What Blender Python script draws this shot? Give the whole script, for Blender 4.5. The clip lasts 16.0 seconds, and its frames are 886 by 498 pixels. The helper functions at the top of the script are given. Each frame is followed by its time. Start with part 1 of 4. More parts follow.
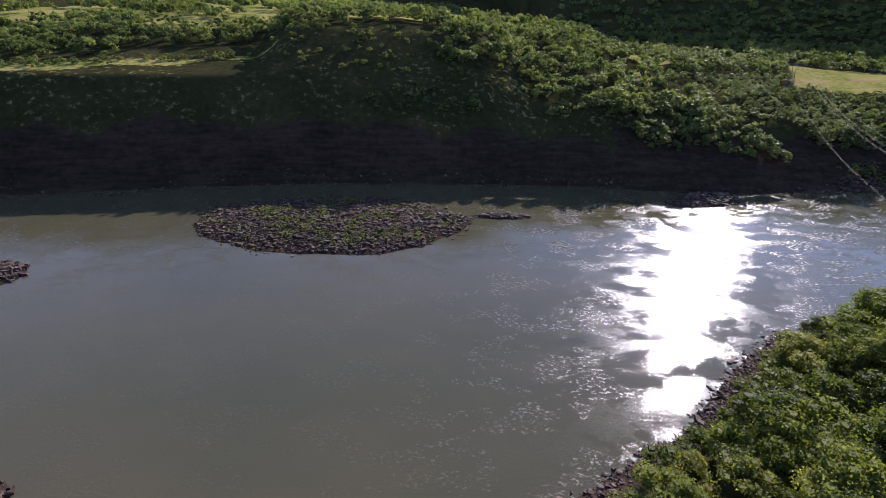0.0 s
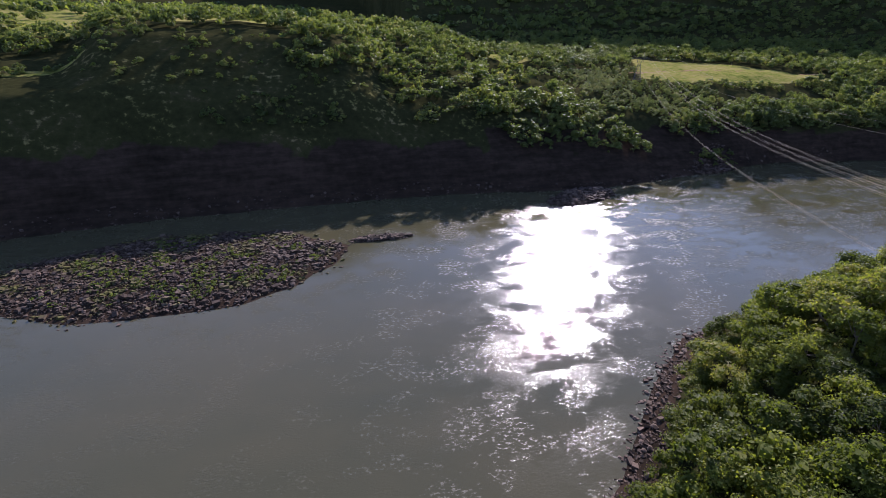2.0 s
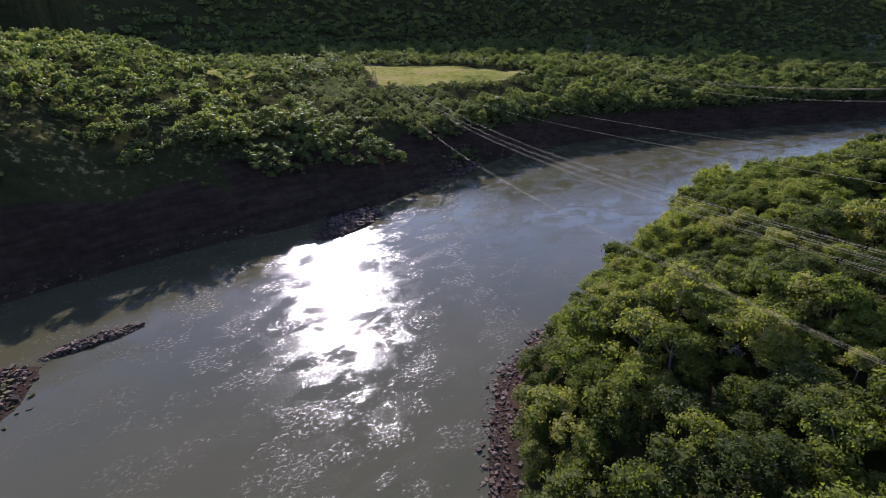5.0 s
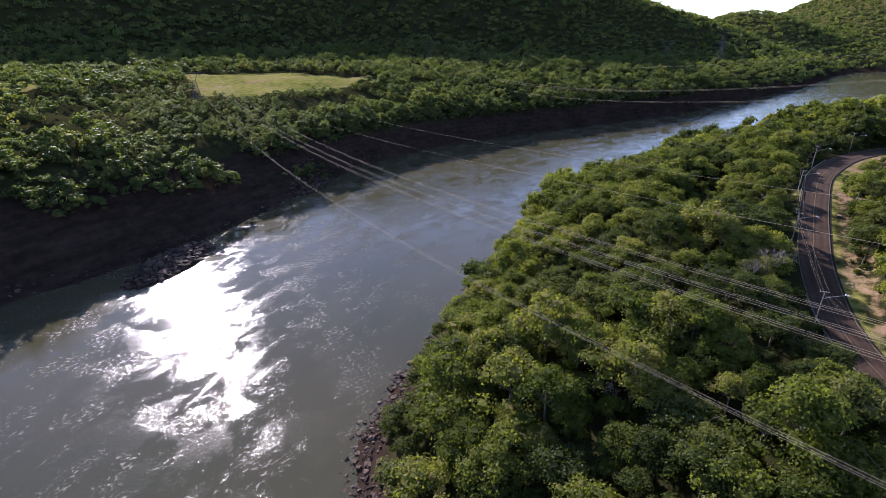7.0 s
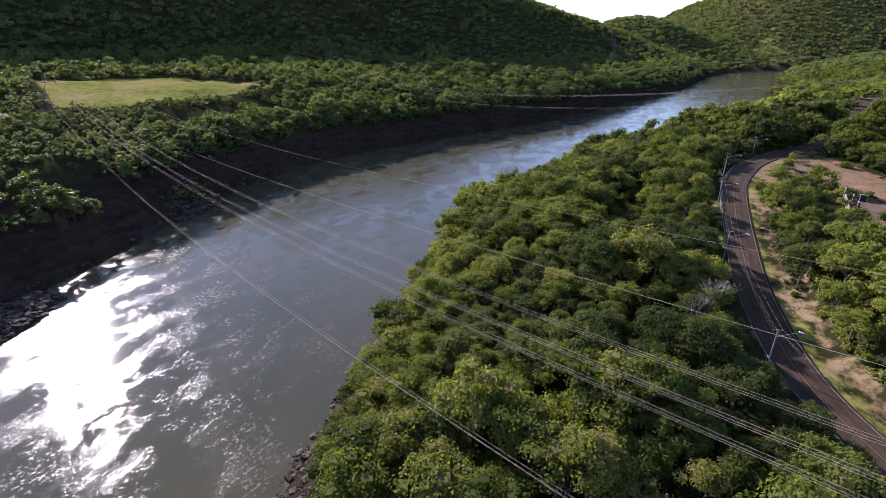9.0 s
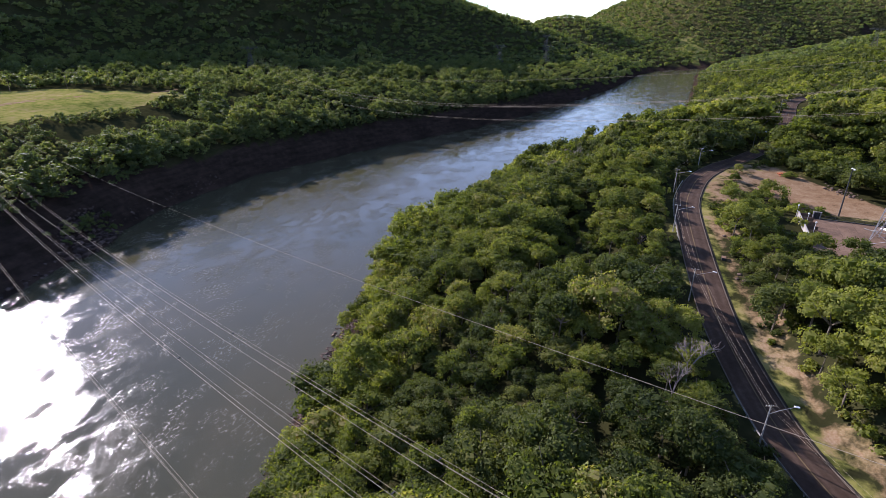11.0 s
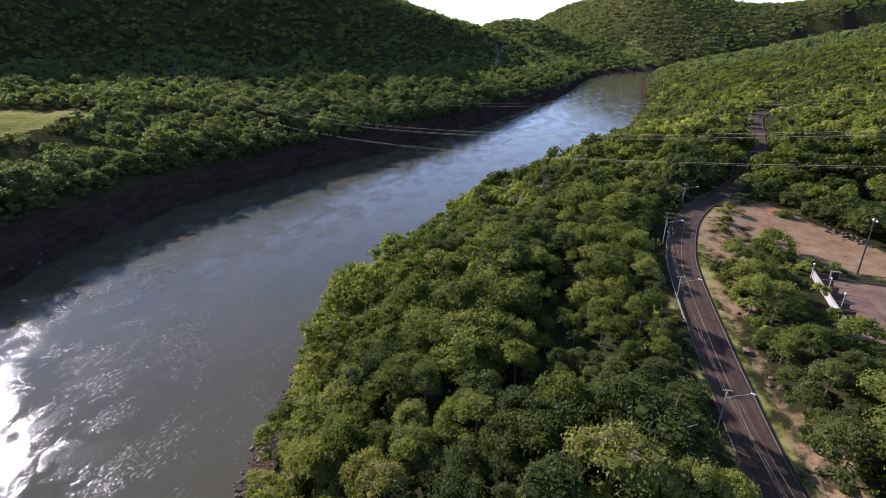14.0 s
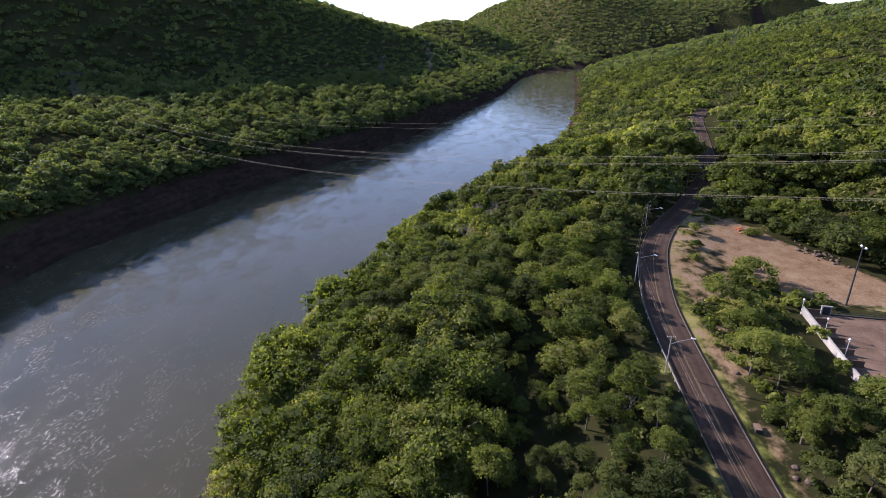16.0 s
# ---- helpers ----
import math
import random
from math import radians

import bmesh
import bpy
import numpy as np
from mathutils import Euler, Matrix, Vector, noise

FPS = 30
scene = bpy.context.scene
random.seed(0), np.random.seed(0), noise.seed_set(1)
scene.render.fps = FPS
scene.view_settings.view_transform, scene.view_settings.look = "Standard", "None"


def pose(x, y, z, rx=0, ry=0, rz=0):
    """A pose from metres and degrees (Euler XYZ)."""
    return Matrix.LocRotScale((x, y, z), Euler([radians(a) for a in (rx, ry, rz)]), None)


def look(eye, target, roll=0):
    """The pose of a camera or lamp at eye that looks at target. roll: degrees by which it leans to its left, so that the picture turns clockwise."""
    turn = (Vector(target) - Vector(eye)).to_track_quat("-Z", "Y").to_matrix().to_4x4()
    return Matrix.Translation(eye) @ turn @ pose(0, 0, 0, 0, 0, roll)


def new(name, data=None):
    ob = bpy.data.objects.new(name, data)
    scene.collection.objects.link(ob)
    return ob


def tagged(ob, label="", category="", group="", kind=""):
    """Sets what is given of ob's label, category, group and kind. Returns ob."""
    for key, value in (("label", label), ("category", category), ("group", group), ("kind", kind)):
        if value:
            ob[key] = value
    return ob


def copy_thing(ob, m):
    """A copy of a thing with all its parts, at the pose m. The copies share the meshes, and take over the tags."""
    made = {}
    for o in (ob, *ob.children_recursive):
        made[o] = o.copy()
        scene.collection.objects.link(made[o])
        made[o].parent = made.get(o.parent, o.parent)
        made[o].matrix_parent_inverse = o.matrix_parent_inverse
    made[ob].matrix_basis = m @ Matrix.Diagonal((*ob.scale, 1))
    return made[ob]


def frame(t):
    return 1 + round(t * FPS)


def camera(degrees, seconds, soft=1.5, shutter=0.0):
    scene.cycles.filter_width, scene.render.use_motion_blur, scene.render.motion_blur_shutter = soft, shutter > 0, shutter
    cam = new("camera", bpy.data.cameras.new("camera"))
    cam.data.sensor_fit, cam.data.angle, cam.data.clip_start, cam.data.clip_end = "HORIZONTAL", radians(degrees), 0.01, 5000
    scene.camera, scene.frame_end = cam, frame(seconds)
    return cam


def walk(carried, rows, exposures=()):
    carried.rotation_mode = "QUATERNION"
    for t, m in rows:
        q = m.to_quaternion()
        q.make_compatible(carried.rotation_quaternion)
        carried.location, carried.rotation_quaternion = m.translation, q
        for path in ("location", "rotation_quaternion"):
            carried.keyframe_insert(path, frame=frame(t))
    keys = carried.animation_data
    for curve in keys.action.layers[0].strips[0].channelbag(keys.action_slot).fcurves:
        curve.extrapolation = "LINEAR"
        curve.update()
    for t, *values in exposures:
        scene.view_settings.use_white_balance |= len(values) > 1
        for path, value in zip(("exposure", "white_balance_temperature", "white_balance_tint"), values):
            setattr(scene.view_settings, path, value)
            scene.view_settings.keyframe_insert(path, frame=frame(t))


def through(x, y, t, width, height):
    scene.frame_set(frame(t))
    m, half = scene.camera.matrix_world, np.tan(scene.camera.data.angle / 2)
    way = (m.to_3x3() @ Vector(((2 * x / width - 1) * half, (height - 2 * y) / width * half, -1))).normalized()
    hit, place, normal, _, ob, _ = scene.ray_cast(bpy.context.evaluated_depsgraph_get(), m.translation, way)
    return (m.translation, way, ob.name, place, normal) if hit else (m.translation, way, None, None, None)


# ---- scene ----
# The camera, flown on a drone from over the near bank along the road.
cam = camera(81.62, 16.0, 0.8)
PATH = [  # seconds, place, turn to the left, tilt up, roll
    (0.0, 0.00, 0.00, 99.99, 0.00, -25.05, 2.04),
    (0.5, 0.53, 8.09, 98.94, -3.45, -24.79, 1.00),
    (1.0, 1.36, 16.01, 98.02, -6.81, -24.64, 1.42),
    (1.5, 2.60, 23.76, 97.42, -10.39, -24.49, 1.37),
    (2.0, 4.24, 31.15, 97.08, -14.24, -24.30, 1.06),
    (2.5, 6.29, 38.10, 96.91, -18.28, -24.10, 0.40),
    (3.0, 8.61, 44.77, 96.82, -22.78, -23.93, 0.06),
    (3.5, 11.22, 51.15, 96.85, -27.32, -23.83, 0.29),
    (4.0, 14.16, 57.13, 97.07, -32.05, -23.72, 0.13),
    (4.5, 17.57, 62.61, 97.53, -36.86, -23.59, -0.27),
    (5.0, 21.51, 67.59, 98.09, -41.60, -23.51, -0.33),
    (7.5, 49.56, 81.71, 98.03, -60.92, -23.02, 0.32),
    (8.0, 55.80, 84.62, 98.03, -63.57, -22.98, 0.50),
    (8.5, 62.18, 87.48, 98.14, -65.98, -22.92, 0.50),
    (9.0, 68.60, 90.23, 98.37, -67.99, -22.88, 0.55),
    (11.5, 100.82, 97.87, 103.23, -76.24, -22.90, 0.23),
    (12.0, 107.87, 99.45, 104.14, -77.62, -22.85, 0.19),
    (12.5, 115.04, 100.91, 105.17, -78.49, -22.82, 0.25),
    (13.0, 122.32, 102.24, 106.24, -79.25, -22.80, 0.25),
    (13.5, 129.66, 103.50, 107.35, -79.66, -22.78, 0.39),
    (14.0, 137.12, 104.75, 108.53, -79.96, -22.76, 0.31),
    (14.5, 144.65, 105.89, 109.62, -80.65, -22.77, 0.13),
    (15.0, 152.15, 106.93, 110.65, -81.98, -22.74, -0.15),
    (15.5, 159.45, 107.75, 111.57, -84.01, -22.72, -0.75),
    (16.0, 166.74, 108.40, 112.54, -86.56, -22.70, -1.16),
]
EXPOSURE = 1.0
walk(cam, [(t, pose(x, y, z, 90 + pitch, 0, yaw) @ pose(0, 0, 0, 0, 0, roll)) for t, x, y, z, yaw, pitch, roll in PATH], ((0.0, EXPOSURE, 6000, 28), (16.0, EXPOSURE, 6000, 28)))

# World and sun: late afternoon, the sun stands low ahead of the river.
SUN_AZ, SUN_EL = radians(28.5), radians(25.5)
sun_way = Vector((math.sin(SUN_AZ) * math.cos(SUN_EL), math.cos(SUN_AZ) * math.cos(SUN_EL), math.sin(SUN_EL)))
world = bpy.data.worlds.new("world")
scene.world = world
world.use_nodes = True
wn = world.node_tree.nodes
sky = wn.new("ShaderNodeTexSky")
sky.sky_type, sky.sun_disc = "NISHITA", False
sky.sun_elevation, sky.sun_rotation = SUN_EL, SUN_AZ
sky.air_density, sky.dust_density, sky.ozone_density, sky.altitude = 0.8, 0.1, 0.6, 300
wn["Background"].inputs["Strength"].default_value = 0.145
world.node_tree.links.new(sky.outputs[0], wn["Background"].inputs["Color"])
sun = new("sun", bpy.data.lights.new("sun", "SUN"))
sun.data.energy, sun.data.angle, sun.data.color = 5.0, radians(0.53), (1.0, 0.95, 0.88)
sun.matrix_world = look(sun_way * 500, (0, 0, 0))

# ---- materials ----


def mat(name):
    """An empty node material with its principled shader."""
    m = bpy.data.materials.new(name)
    m.use_nodes = True
    return m, m.node_tree, m.node_tree.nodes["Principled BSDF"]


def node(tree, kind, **inputs):
    n = tree.nodes.new(kind)
    for key, value in inputs.items():
        n.inputs[key.replace("_", " ")].default_value = value
    return n


def noise_tex(tree, scale, detail=4.0, rough=0.55, vector=None):
    n = node(tree, "ShaderNodeTexNoise", Scale=scale, Detail=detail, Roughness=rough)
    if vector is not None:
        tree.links.new(vector, n.inputs["Vector"])
    return n


def ramp(tree, fac, stops):
    r = tree.nodes.new("ShaderNodeValToRGB")
    r.color_ramp.elements[0].position, r.color_ramp.elements[0].color = stops[0][0], (*stops[0][1], 1)
    r.color_ramp.elements[1].position, r.color_ramp.elements[1].color = stops[-1][0], (*stops[-1][1], 1)
    for p, c in stops[1:-1]:
        r.color_ramp.elements.new(p).color = (*c, 1)
    tree.links.new(fac, r.inputs[0])
    return r.outputs[0]


def mixed(tree, fac, a, b, blend="MIX"):
    m = tree.nodes.new("ShaderNodeMix")
    m.data_type, m.blend_type = "RGBA", blend
    for socket, v in ((m.inputs[0], fac), (m.inputs[6], a), (m.inputs[7], b)):
        if isinstance(v, (int, float)):
            socket.default_value = v
        elif isinstance(v, tuple):
            socket.default_value = (*v, 1)
        else:
            tree.links.new(v, socket)
    return m.outputs[2]


def maths(tree, op, a, b=0.0, clamp=False):
    m = tree.nodes.new("ShaderNodeMath")
    m.operation, m.use_clamp = op, clamp
    for socket, v in zip(m.inputs, (a, b)):
        if isinstance(v, (int, float)):
            socket.default_value = v
        else:
            tree.links.new(v, socket)
    return m.outputs[0]


def bump(tree, height, strength, distance, shader):
    b = node(tree, "ShaderNodeBump", Strength=strength, Distance=distance)
    tree.links.new(height, b.inputs["Height"])
    tree.links.new(b.outputs[0], shader.inputs["Normal"])
    return b


def maths_scale(tree, vector, scale):
    m = tree.nodes.new("ShaderNodeMapping")
    m.inputs["Scale"].default_value = scale
    tree.links.new(vector, m.inputs["Vector"])
    return m.outputs[0]


def where(tree):
    return tree.nodes.new("ShaderNodeNewGeometry").outputs["Position"]


def attribute(tree, name):
    a = tree.nodes.new("ShaderNodeAttribute")
    a.attribute_name = name
    return a.outputs["Fac"]


def plain(name, colour, rough=0.7, metal=0.0, vary=0.25, scale=3.0, relief=0.0):
    """A surface with grain and stains at two scales round one colour."""
    m, t, s = mat(name)
    p = where(t)
    big, fine = noise_tex(t, scale * 0.2, 3, 0.6, p), noise_tex(t, scale * 4, 3, 0.6, p)
    low, high = tuple(c * (1 - vary) for c in colour), tuple(min(1, c * (1 + vary)) for c in colour)
    f = maths(t, "ADD", maths(t, "MULTIPLY", big.outputs[0], 0.6), maths(t, "MULTIPLY", fine.outputs[0], 0.4))
    t.links.new(ramp(t, f, ((0.3, low), (0.7, high))), s.inputs["Base Color"])
    s.inputs["Roughness"].default_value, s.inputs["Metallic"].default_value = rough, metal
    s.inputs["Specular IOR Level"].default_value = 0.1
    if relief:
        bump(t, fine.outputs[0], 0.6, relief, s)
    return m


def leaf_mat(name, dark, mid, light, dry, through=0.45):
    """Foliage: tint differs from tree to tree and leaf to leaf, and light comes through."""
    m, t, s = mat(name)
    tint = maths(t, "FRACT", maths(t, "ADD", attribute(t, "tint"), t.nodes.new("ShaderNodeObjectInfo").outputs["Random"]))
    isl = t.nodes.new("ShaderNodeNewGeometry").outputs["Random Per Island"]
    f = maths(t, "ADD", maths(t, "MULTIPLY", tint, 0.68), maths(t, "MULTIPLY", isl, 0.34))
    c = ramp(t, f, ((0.05, dark), (0.45, mid), (0.8, light), (1.0, dry)))
    s.inputs["Roughness"].default_value = 0.55
    s.inputs["Specular IOR Level"].default_value = 0.08
    t.links.new(c, s.inputs["Base Color"])
    tr = t.nodes.new("ShaderNodeBsdfTranslucent")
    t.links.new(mixed(t, 1.0, c, (1.5, 1.6, 0.48), "MULTIPLY"), tr.inputs["Color"])
    mx = node(t, "ShaderNodeMixShader", Fac=through)
    t.links.new(s.outputs[0], mx.inputs[1])
    t.links.new(tr.outputs[0], mx.inputs[2])
    t.links.new(mx.outputs[0], t.nodes["Material Output"].inputs["Surface"])
    return m


LEAF = leaf_mat("leaf_green", (0.056, 0.07, 0.019), (0.095, 0.115, 0.026), (0.158, 0.174, 0.038), (0.25, 0.21, 0.1), 0.5)
LEAF_DARK = leaf_mat("leaf_dark", (0.034, 0.046, 0.015), (0.063, 0.079, 0.023), (0.105, 0.118, 0.033), (0.155, 0.15, 0.05), 0.42)
LEAF_PALE = leaf_mat("leaf_pale", (0.105, 0.12, 0.033), (0.17, 0.185, 0.046), (0.23, 0.24, 0.05), (0.3, 0.27, 0.11), 0.5)
# Bluer, narrower greens: valley haze over the far woods mixed into the leaf colour.
LEAF_FAR_HAZE = leaf_mat("leaf_far_haze", (0.056, 0.076, 0.032), (0.094, 0.118, 0.044), (0.14, 0.16, 0.056), (0.2, 0.185, 0.085), 0.48)
BARK = plain("bark", (0.16, 0.13, 0.1), 0.9, 0, 0.4, 2.0, 0.02)
DEAD = plain("dead_wood", (0.25, 0.2, 0.175), 0.9, 0, 0.3, 2.0, 0.01)


def rock_mat(name="basalt", moss=False):
    m, t, s = mat(name)
    p = where(t)
    isl = t.nodes.new("ShaderNodeNewGeometry").outputs["Random Per Island"]
    f = maths(t, "ADD", maths(t, "MULTIPLY", isl, 0.55), maths(t, "MULTIPLY", noise_tex(t, 2.5, 4, 0.6, p).outputs[0], 0.45))
    c = ramp(t, f, ((0.2, (0.026, 0.018, 0.013)), (0.5, (0.062, 0.042, 0.032)), (0.75, (0.115, 0.08, 0.062)), (0.95, (0.22, 0.165, 0.13))))
    if moss:
        patch = maths(t, "ADD", noise_tex(t, 0.07, 4, 0.65, p).outputs[0], maths(t, "MULTIPLY", maths(t, "SUBTRACT", isl, 0.5), 0.16))
        c = mixed(t, maths(t, "MULTIPLY", maths(t, "SUBTRACT", patch, 0.525), 9.0, True), c, (0.085, 0.078, 0.022))
    t.links.new(c, s.inputs["Base Color"])
    s.inputs["Roughness"].default_value = 0.9
    s.inputs["Specular IOR Level"].default_value = 0.15
    bump(t, noise_tex(t, 6, 4, 0.6, p).outputs[0], 0.7, 0.08, s)
    return m


ROCK = rock_mat()
ROCK_MOSS = rock_mat("mossy_basalt", True)


def ground_mat():
    """Forest floor, with grass, bare dirt and rock where the plan has them."""
    m, t, s = mat("ground")
    p = where(t)
    n1, n2, n3 = noise_tex(t, 0.03, 5, 0.6, p), noise_tex(t, 0.25, 4, 0.6, p), noise_tex(t, 2.2, 3, 0.6, p)
    f12 = maths(t, "ADD", maths(t, "MULTIPLY", n1.outputs[0], 0.5), maths(t, "MULTIPLY", n2.outputs[0], 0.5))
    litter = ramp(t, f12, ((0.35, (0.019, 0.02, 0.009)), (0.55, (0.036, 0.036, 0.014)), (0.7, (0.058, 0.046, 0.023))))
    grass = ramp(t, f12, ((0.35, (0.08, 0.098, 0.02)), (0.44, (0.145, 0.155, 0.034)), (0.52, (0.215, 0.195, 0.055)), (0.66, (0.28, 0.215, 0.1))))
    f23 = maths(t, "ADD", maths(t, "MULTIPLY", f12, 0.65), maths(t, "MULTIPLY", n3.outputs[0], 0.35))
    dirt = ramp(t, f23, ((0.36, (0.14, 0.083, 0.043)), (0.5, (0.22, 0.142, 0.08)), (0.64, (0.3, 0.225, 0.14))))
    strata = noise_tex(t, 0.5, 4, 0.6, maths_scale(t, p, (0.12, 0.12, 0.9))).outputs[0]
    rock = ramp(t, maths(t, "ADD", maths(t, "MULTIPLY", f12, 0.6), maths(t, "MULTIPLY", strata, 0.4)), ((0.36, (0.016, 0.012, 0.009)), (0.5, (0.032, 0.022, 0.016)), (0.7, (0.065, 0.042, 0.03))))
    edge = maths(t, "MULTIPLY", maths(t, "SUBTRACT", n2.outputs[0], 0.5), 1.4)

    def mask(name):
        return maths(t, "MULTIPLY", maths(t, "SUBTRACT", maths(t, "ADD", attribute(t, name), edge), 0.35), 3.3, True)

    c = mixed(t, mask("grass"), litter, grass)
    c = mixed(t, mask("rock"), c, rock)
    c = mixed(t, mask("dirt"), c, dirt)
    t.links.new(c, s.inputs["Base Color"])
    s.inputs["Roughness"].default_value = 0.95
    s.inputs["Specular IOR Level"].default_value = 0.0
    h = maths(t, "ADD", n3.outputs[0], maths(t, "MULTIPLY", n2.outputs[0], 1.2))
    bump(t, h, 0.5, 0.15, s)
    return m


GROUND = ground_mat()


def water_mat():
    """Silty river: brown-green body, patches of ripples among smoother water."""
    m, t, s = mat("river_water")
    p = where(t)
    flow = t.nodes.new("ShaderNodeMapping")
    t.links.new(p, flow.inputs["Vector"])
    flow.inputs["Rotation"].default_value = (0, 0, radians(20))
    flow.inputs["Scale"].default_value = (0.85, 1.25, 1)
    v = flow.outputs[0]
    patch = noise_tex(t, 0.05, 12, 0.74, v)
    patch.inputs["Distortion"].default_value = 0.4
    gust = noise_tex(t, 0.06, 12, 0.72, v)
    gust.inputs["Distortion"].default_value = 0.3
    crest = noise_tex(t, 0.85, 5, 0.7, v)
    ripple = maths(t, "MULTIPLY", maths(t, "SUBTRACT", patch.outputs[0], 0.502), 55.0, True)
    choppy = maths(t, "MULTIPLY", maths(t, "SUBTRACT", gust.outputs[0], 0.506), 40.0, True)
    fleck = maths(t, "MULTIPLY", choppy, maths(t, "MULTIPLY", maths(t, "SUBTRACT", crest.outputs[0], 0.558), 60.0, True))
    silt = ramp(t, noise_tex(t, 0.012, 4, 0.6, v).outputs[0], ((0.35, (0.05, 0.049, 0.027)), (0.6, (0.065, 0.058, 0.031)), (0.75, (0.055, 0.054, 0.031))))
    t.links.new(silt, s.inputs["Base Color"])
    s.inputs["IOR"].default_value = 1.33
    rough = maths(t, "MAXIMUM", maths(t, "ADD", maths(t, "MULTIPLY", ripple, 0.06), 0.06), maths(t, "MULTIPLY", fleck, 0.4))
    t.links.new(rough, s.inputs["Roughness"])
    waves = maths(t, "ADD", noise_tex(t, 1.3, 3, 0.65, v).outputs[0], maths(t, "MULTIPLY", noise_tex(t, 3.6, 2, 0.6, v).outputs[0], 0.35))
    calm = maths(t, "ADD", maths(t, "MULTIPLY", ripple, 0.65), maths(t, "ADD", maths(t, "MULTIPLY", choppy, 0.8), 0.3))
    bump(t, maths(t, "MULTIPLY", maths(t, "SUBTRACT", waves, 0.67), calm), 1.0, 0.042, s)
    return m


WATER = water_mat()


def asphalt_mat():
    m, t, s = mat("asphalt")
    p = where(t)
    n1, n2, n3 = noise_tex(t, 0.12, 5, 0.65, p), noise_tex(t, 1.2, 4, 0.6, p), noise_tex(t, 20, 2, 0.6, p)
    f = maths(t, "ADD", maths(t, "MULTIPLY", n1.outputs[0], 0.5), maths(t, "ADD", maths(t, "MULTIPLY", n2.outputs[0], 0.3), maths(t, "MULTIPLY", n3.outputs[0], 0.2)))
    lane = maths(t, "ABSOLUTE", maths(t, "SINE", maths(t, "MULTIPLY", attribute(t, "across"), 6.28)))
    f = maths(t, "ADD", f, maths(t, "MULTIPLY", maths(t, "SUBTRACT", maths(t, "POWER", lane, 3.0), 0.4), 0.08))
    worn = ramp(t, f, ((0.34, (0.04, 0.026, 0.018)), (0.5, (0.062, 0.041, 0.029)), (0.68, (0.097, 0.066, 0.048))))
    middle = maths(t, "MULTIPLY", maths(t, "SUBTRACT", 0.035, maths(t, "ABSOLUTE", attribute(t, "across"))), 90.0, True)
    old_line = maths(t, "MULTIPLY", middle, maths(t, "MULTIPLY", n2.outputs[0], 0.7))
    t.links.new(mixed(t, old_line, worn, (0.3, 0.22, 0.1)), s.inputs["Base Color"])
    s.inputs["Roughness"].default_value = 0.9
    s.inputs["Specular IOR Level"].default_value = 0.05
    bump(t, n3.outputs[0], 0.5, 0.01, s)
    return m


ASPHALT = asphalt_mat()
CONCRETE = plain("concrete", (0.25, 0.235, 0.21), 0.85, 0, 0.3, 1.5, 0.01)
KERB = plain("old_kerb", (0.125, 0.1, 0.075), 0.95, 0, 0.45, 1.5, 0.01)
SLAB = plain("yard_slab", (0.155, 0.1, 0.066), 0.95, 0, 0.5, 0.8, 0.01)
GUTTER = plain("mossy_gutter", (0.034, 0.029, 0.02), 0.95, 0, 0.4, 2.0, 0.01)
STEEL = plain("galvanised_steel", (0.3, 0.29, 0.28), 0.6, 0.2, 0.25, 2.0)
OLD_STEEL = plain("weathered_steel", (0.11, 0.105, 0.1), 0.75, 0.1, 0.25, 2.0)
WIRE = plain("aluminium_wire", (0.35, 0.29, 0.21), 0.8, 0.0, 0.15, 2.0)
WALL = plain("stained_wall", (0.27, 0.25, 0.22), 0.9, 0, 0.35, 1.0, 0.01)
WHITE = plain("white_paint", (0.72, 0.71, 0.68), 0.7, 0, 0.12, 2.0)
DARK = plain("dark_metal", (0.05, 0.05, 0.05), 0.6, 0.2, 0.3, 2.0)
WOOD = plain("weathered_timber", (0.2, 0.15, 0.11), 0.9, 0, 0.35, 3.0, 0.01)
CLAY = plain("red_clay", (0.42, 0.13, 0.06), 0.9, 0, 0.3, 2.0, 0.02)

# ---- the lie of the land ----
# The two shores, from upstream behind the island to where the river turns away.
NORTH = np.array([(-1500, 400), (-600, 290), (-236, 266), (-160, 286), (-80, 305), (0, 313), (79, 318), (143, 312), (200, 314), (262, 328), (300, 338), (345, 346), (430, 338),
                  (525, 300), (628, 250), (757, 192), (1005, 118), (1250, 49), (1640, -22), (1850, -95), (2100, -320), (2500, -1200), (2600, -2500)], float)
SOUTH = np.array([(-1500, 230), (-500, 190), (-260, 180), (-190, 170), (-150, 110), (-105, 66), (-60, 52), (0, 60), (34, 83), (66, 103), (93, 131), (119, 152), (163, 161), (216, 171),
                  (280, 180), (340, 178), (407, 162), (503, 129), (600, 79), (685, 33), (792, -4), (981, -50), (1321, -113), (1621, -165), (1800, -230), (1950, -420), (2250, -1300), (2350, -2500)], float)
ROAD = np.array([(20, -28), (70, 4), (110, 21), (142, 37.5), (172, 53.5), (204, 59.8), (237, 60.9), (262, 60.4), (285, 58.9), (305, 54.8), (328, 47.5), (350, 36), (376, 18), (427, -10), (490, -32), (545, -50), (580, -70)], float)


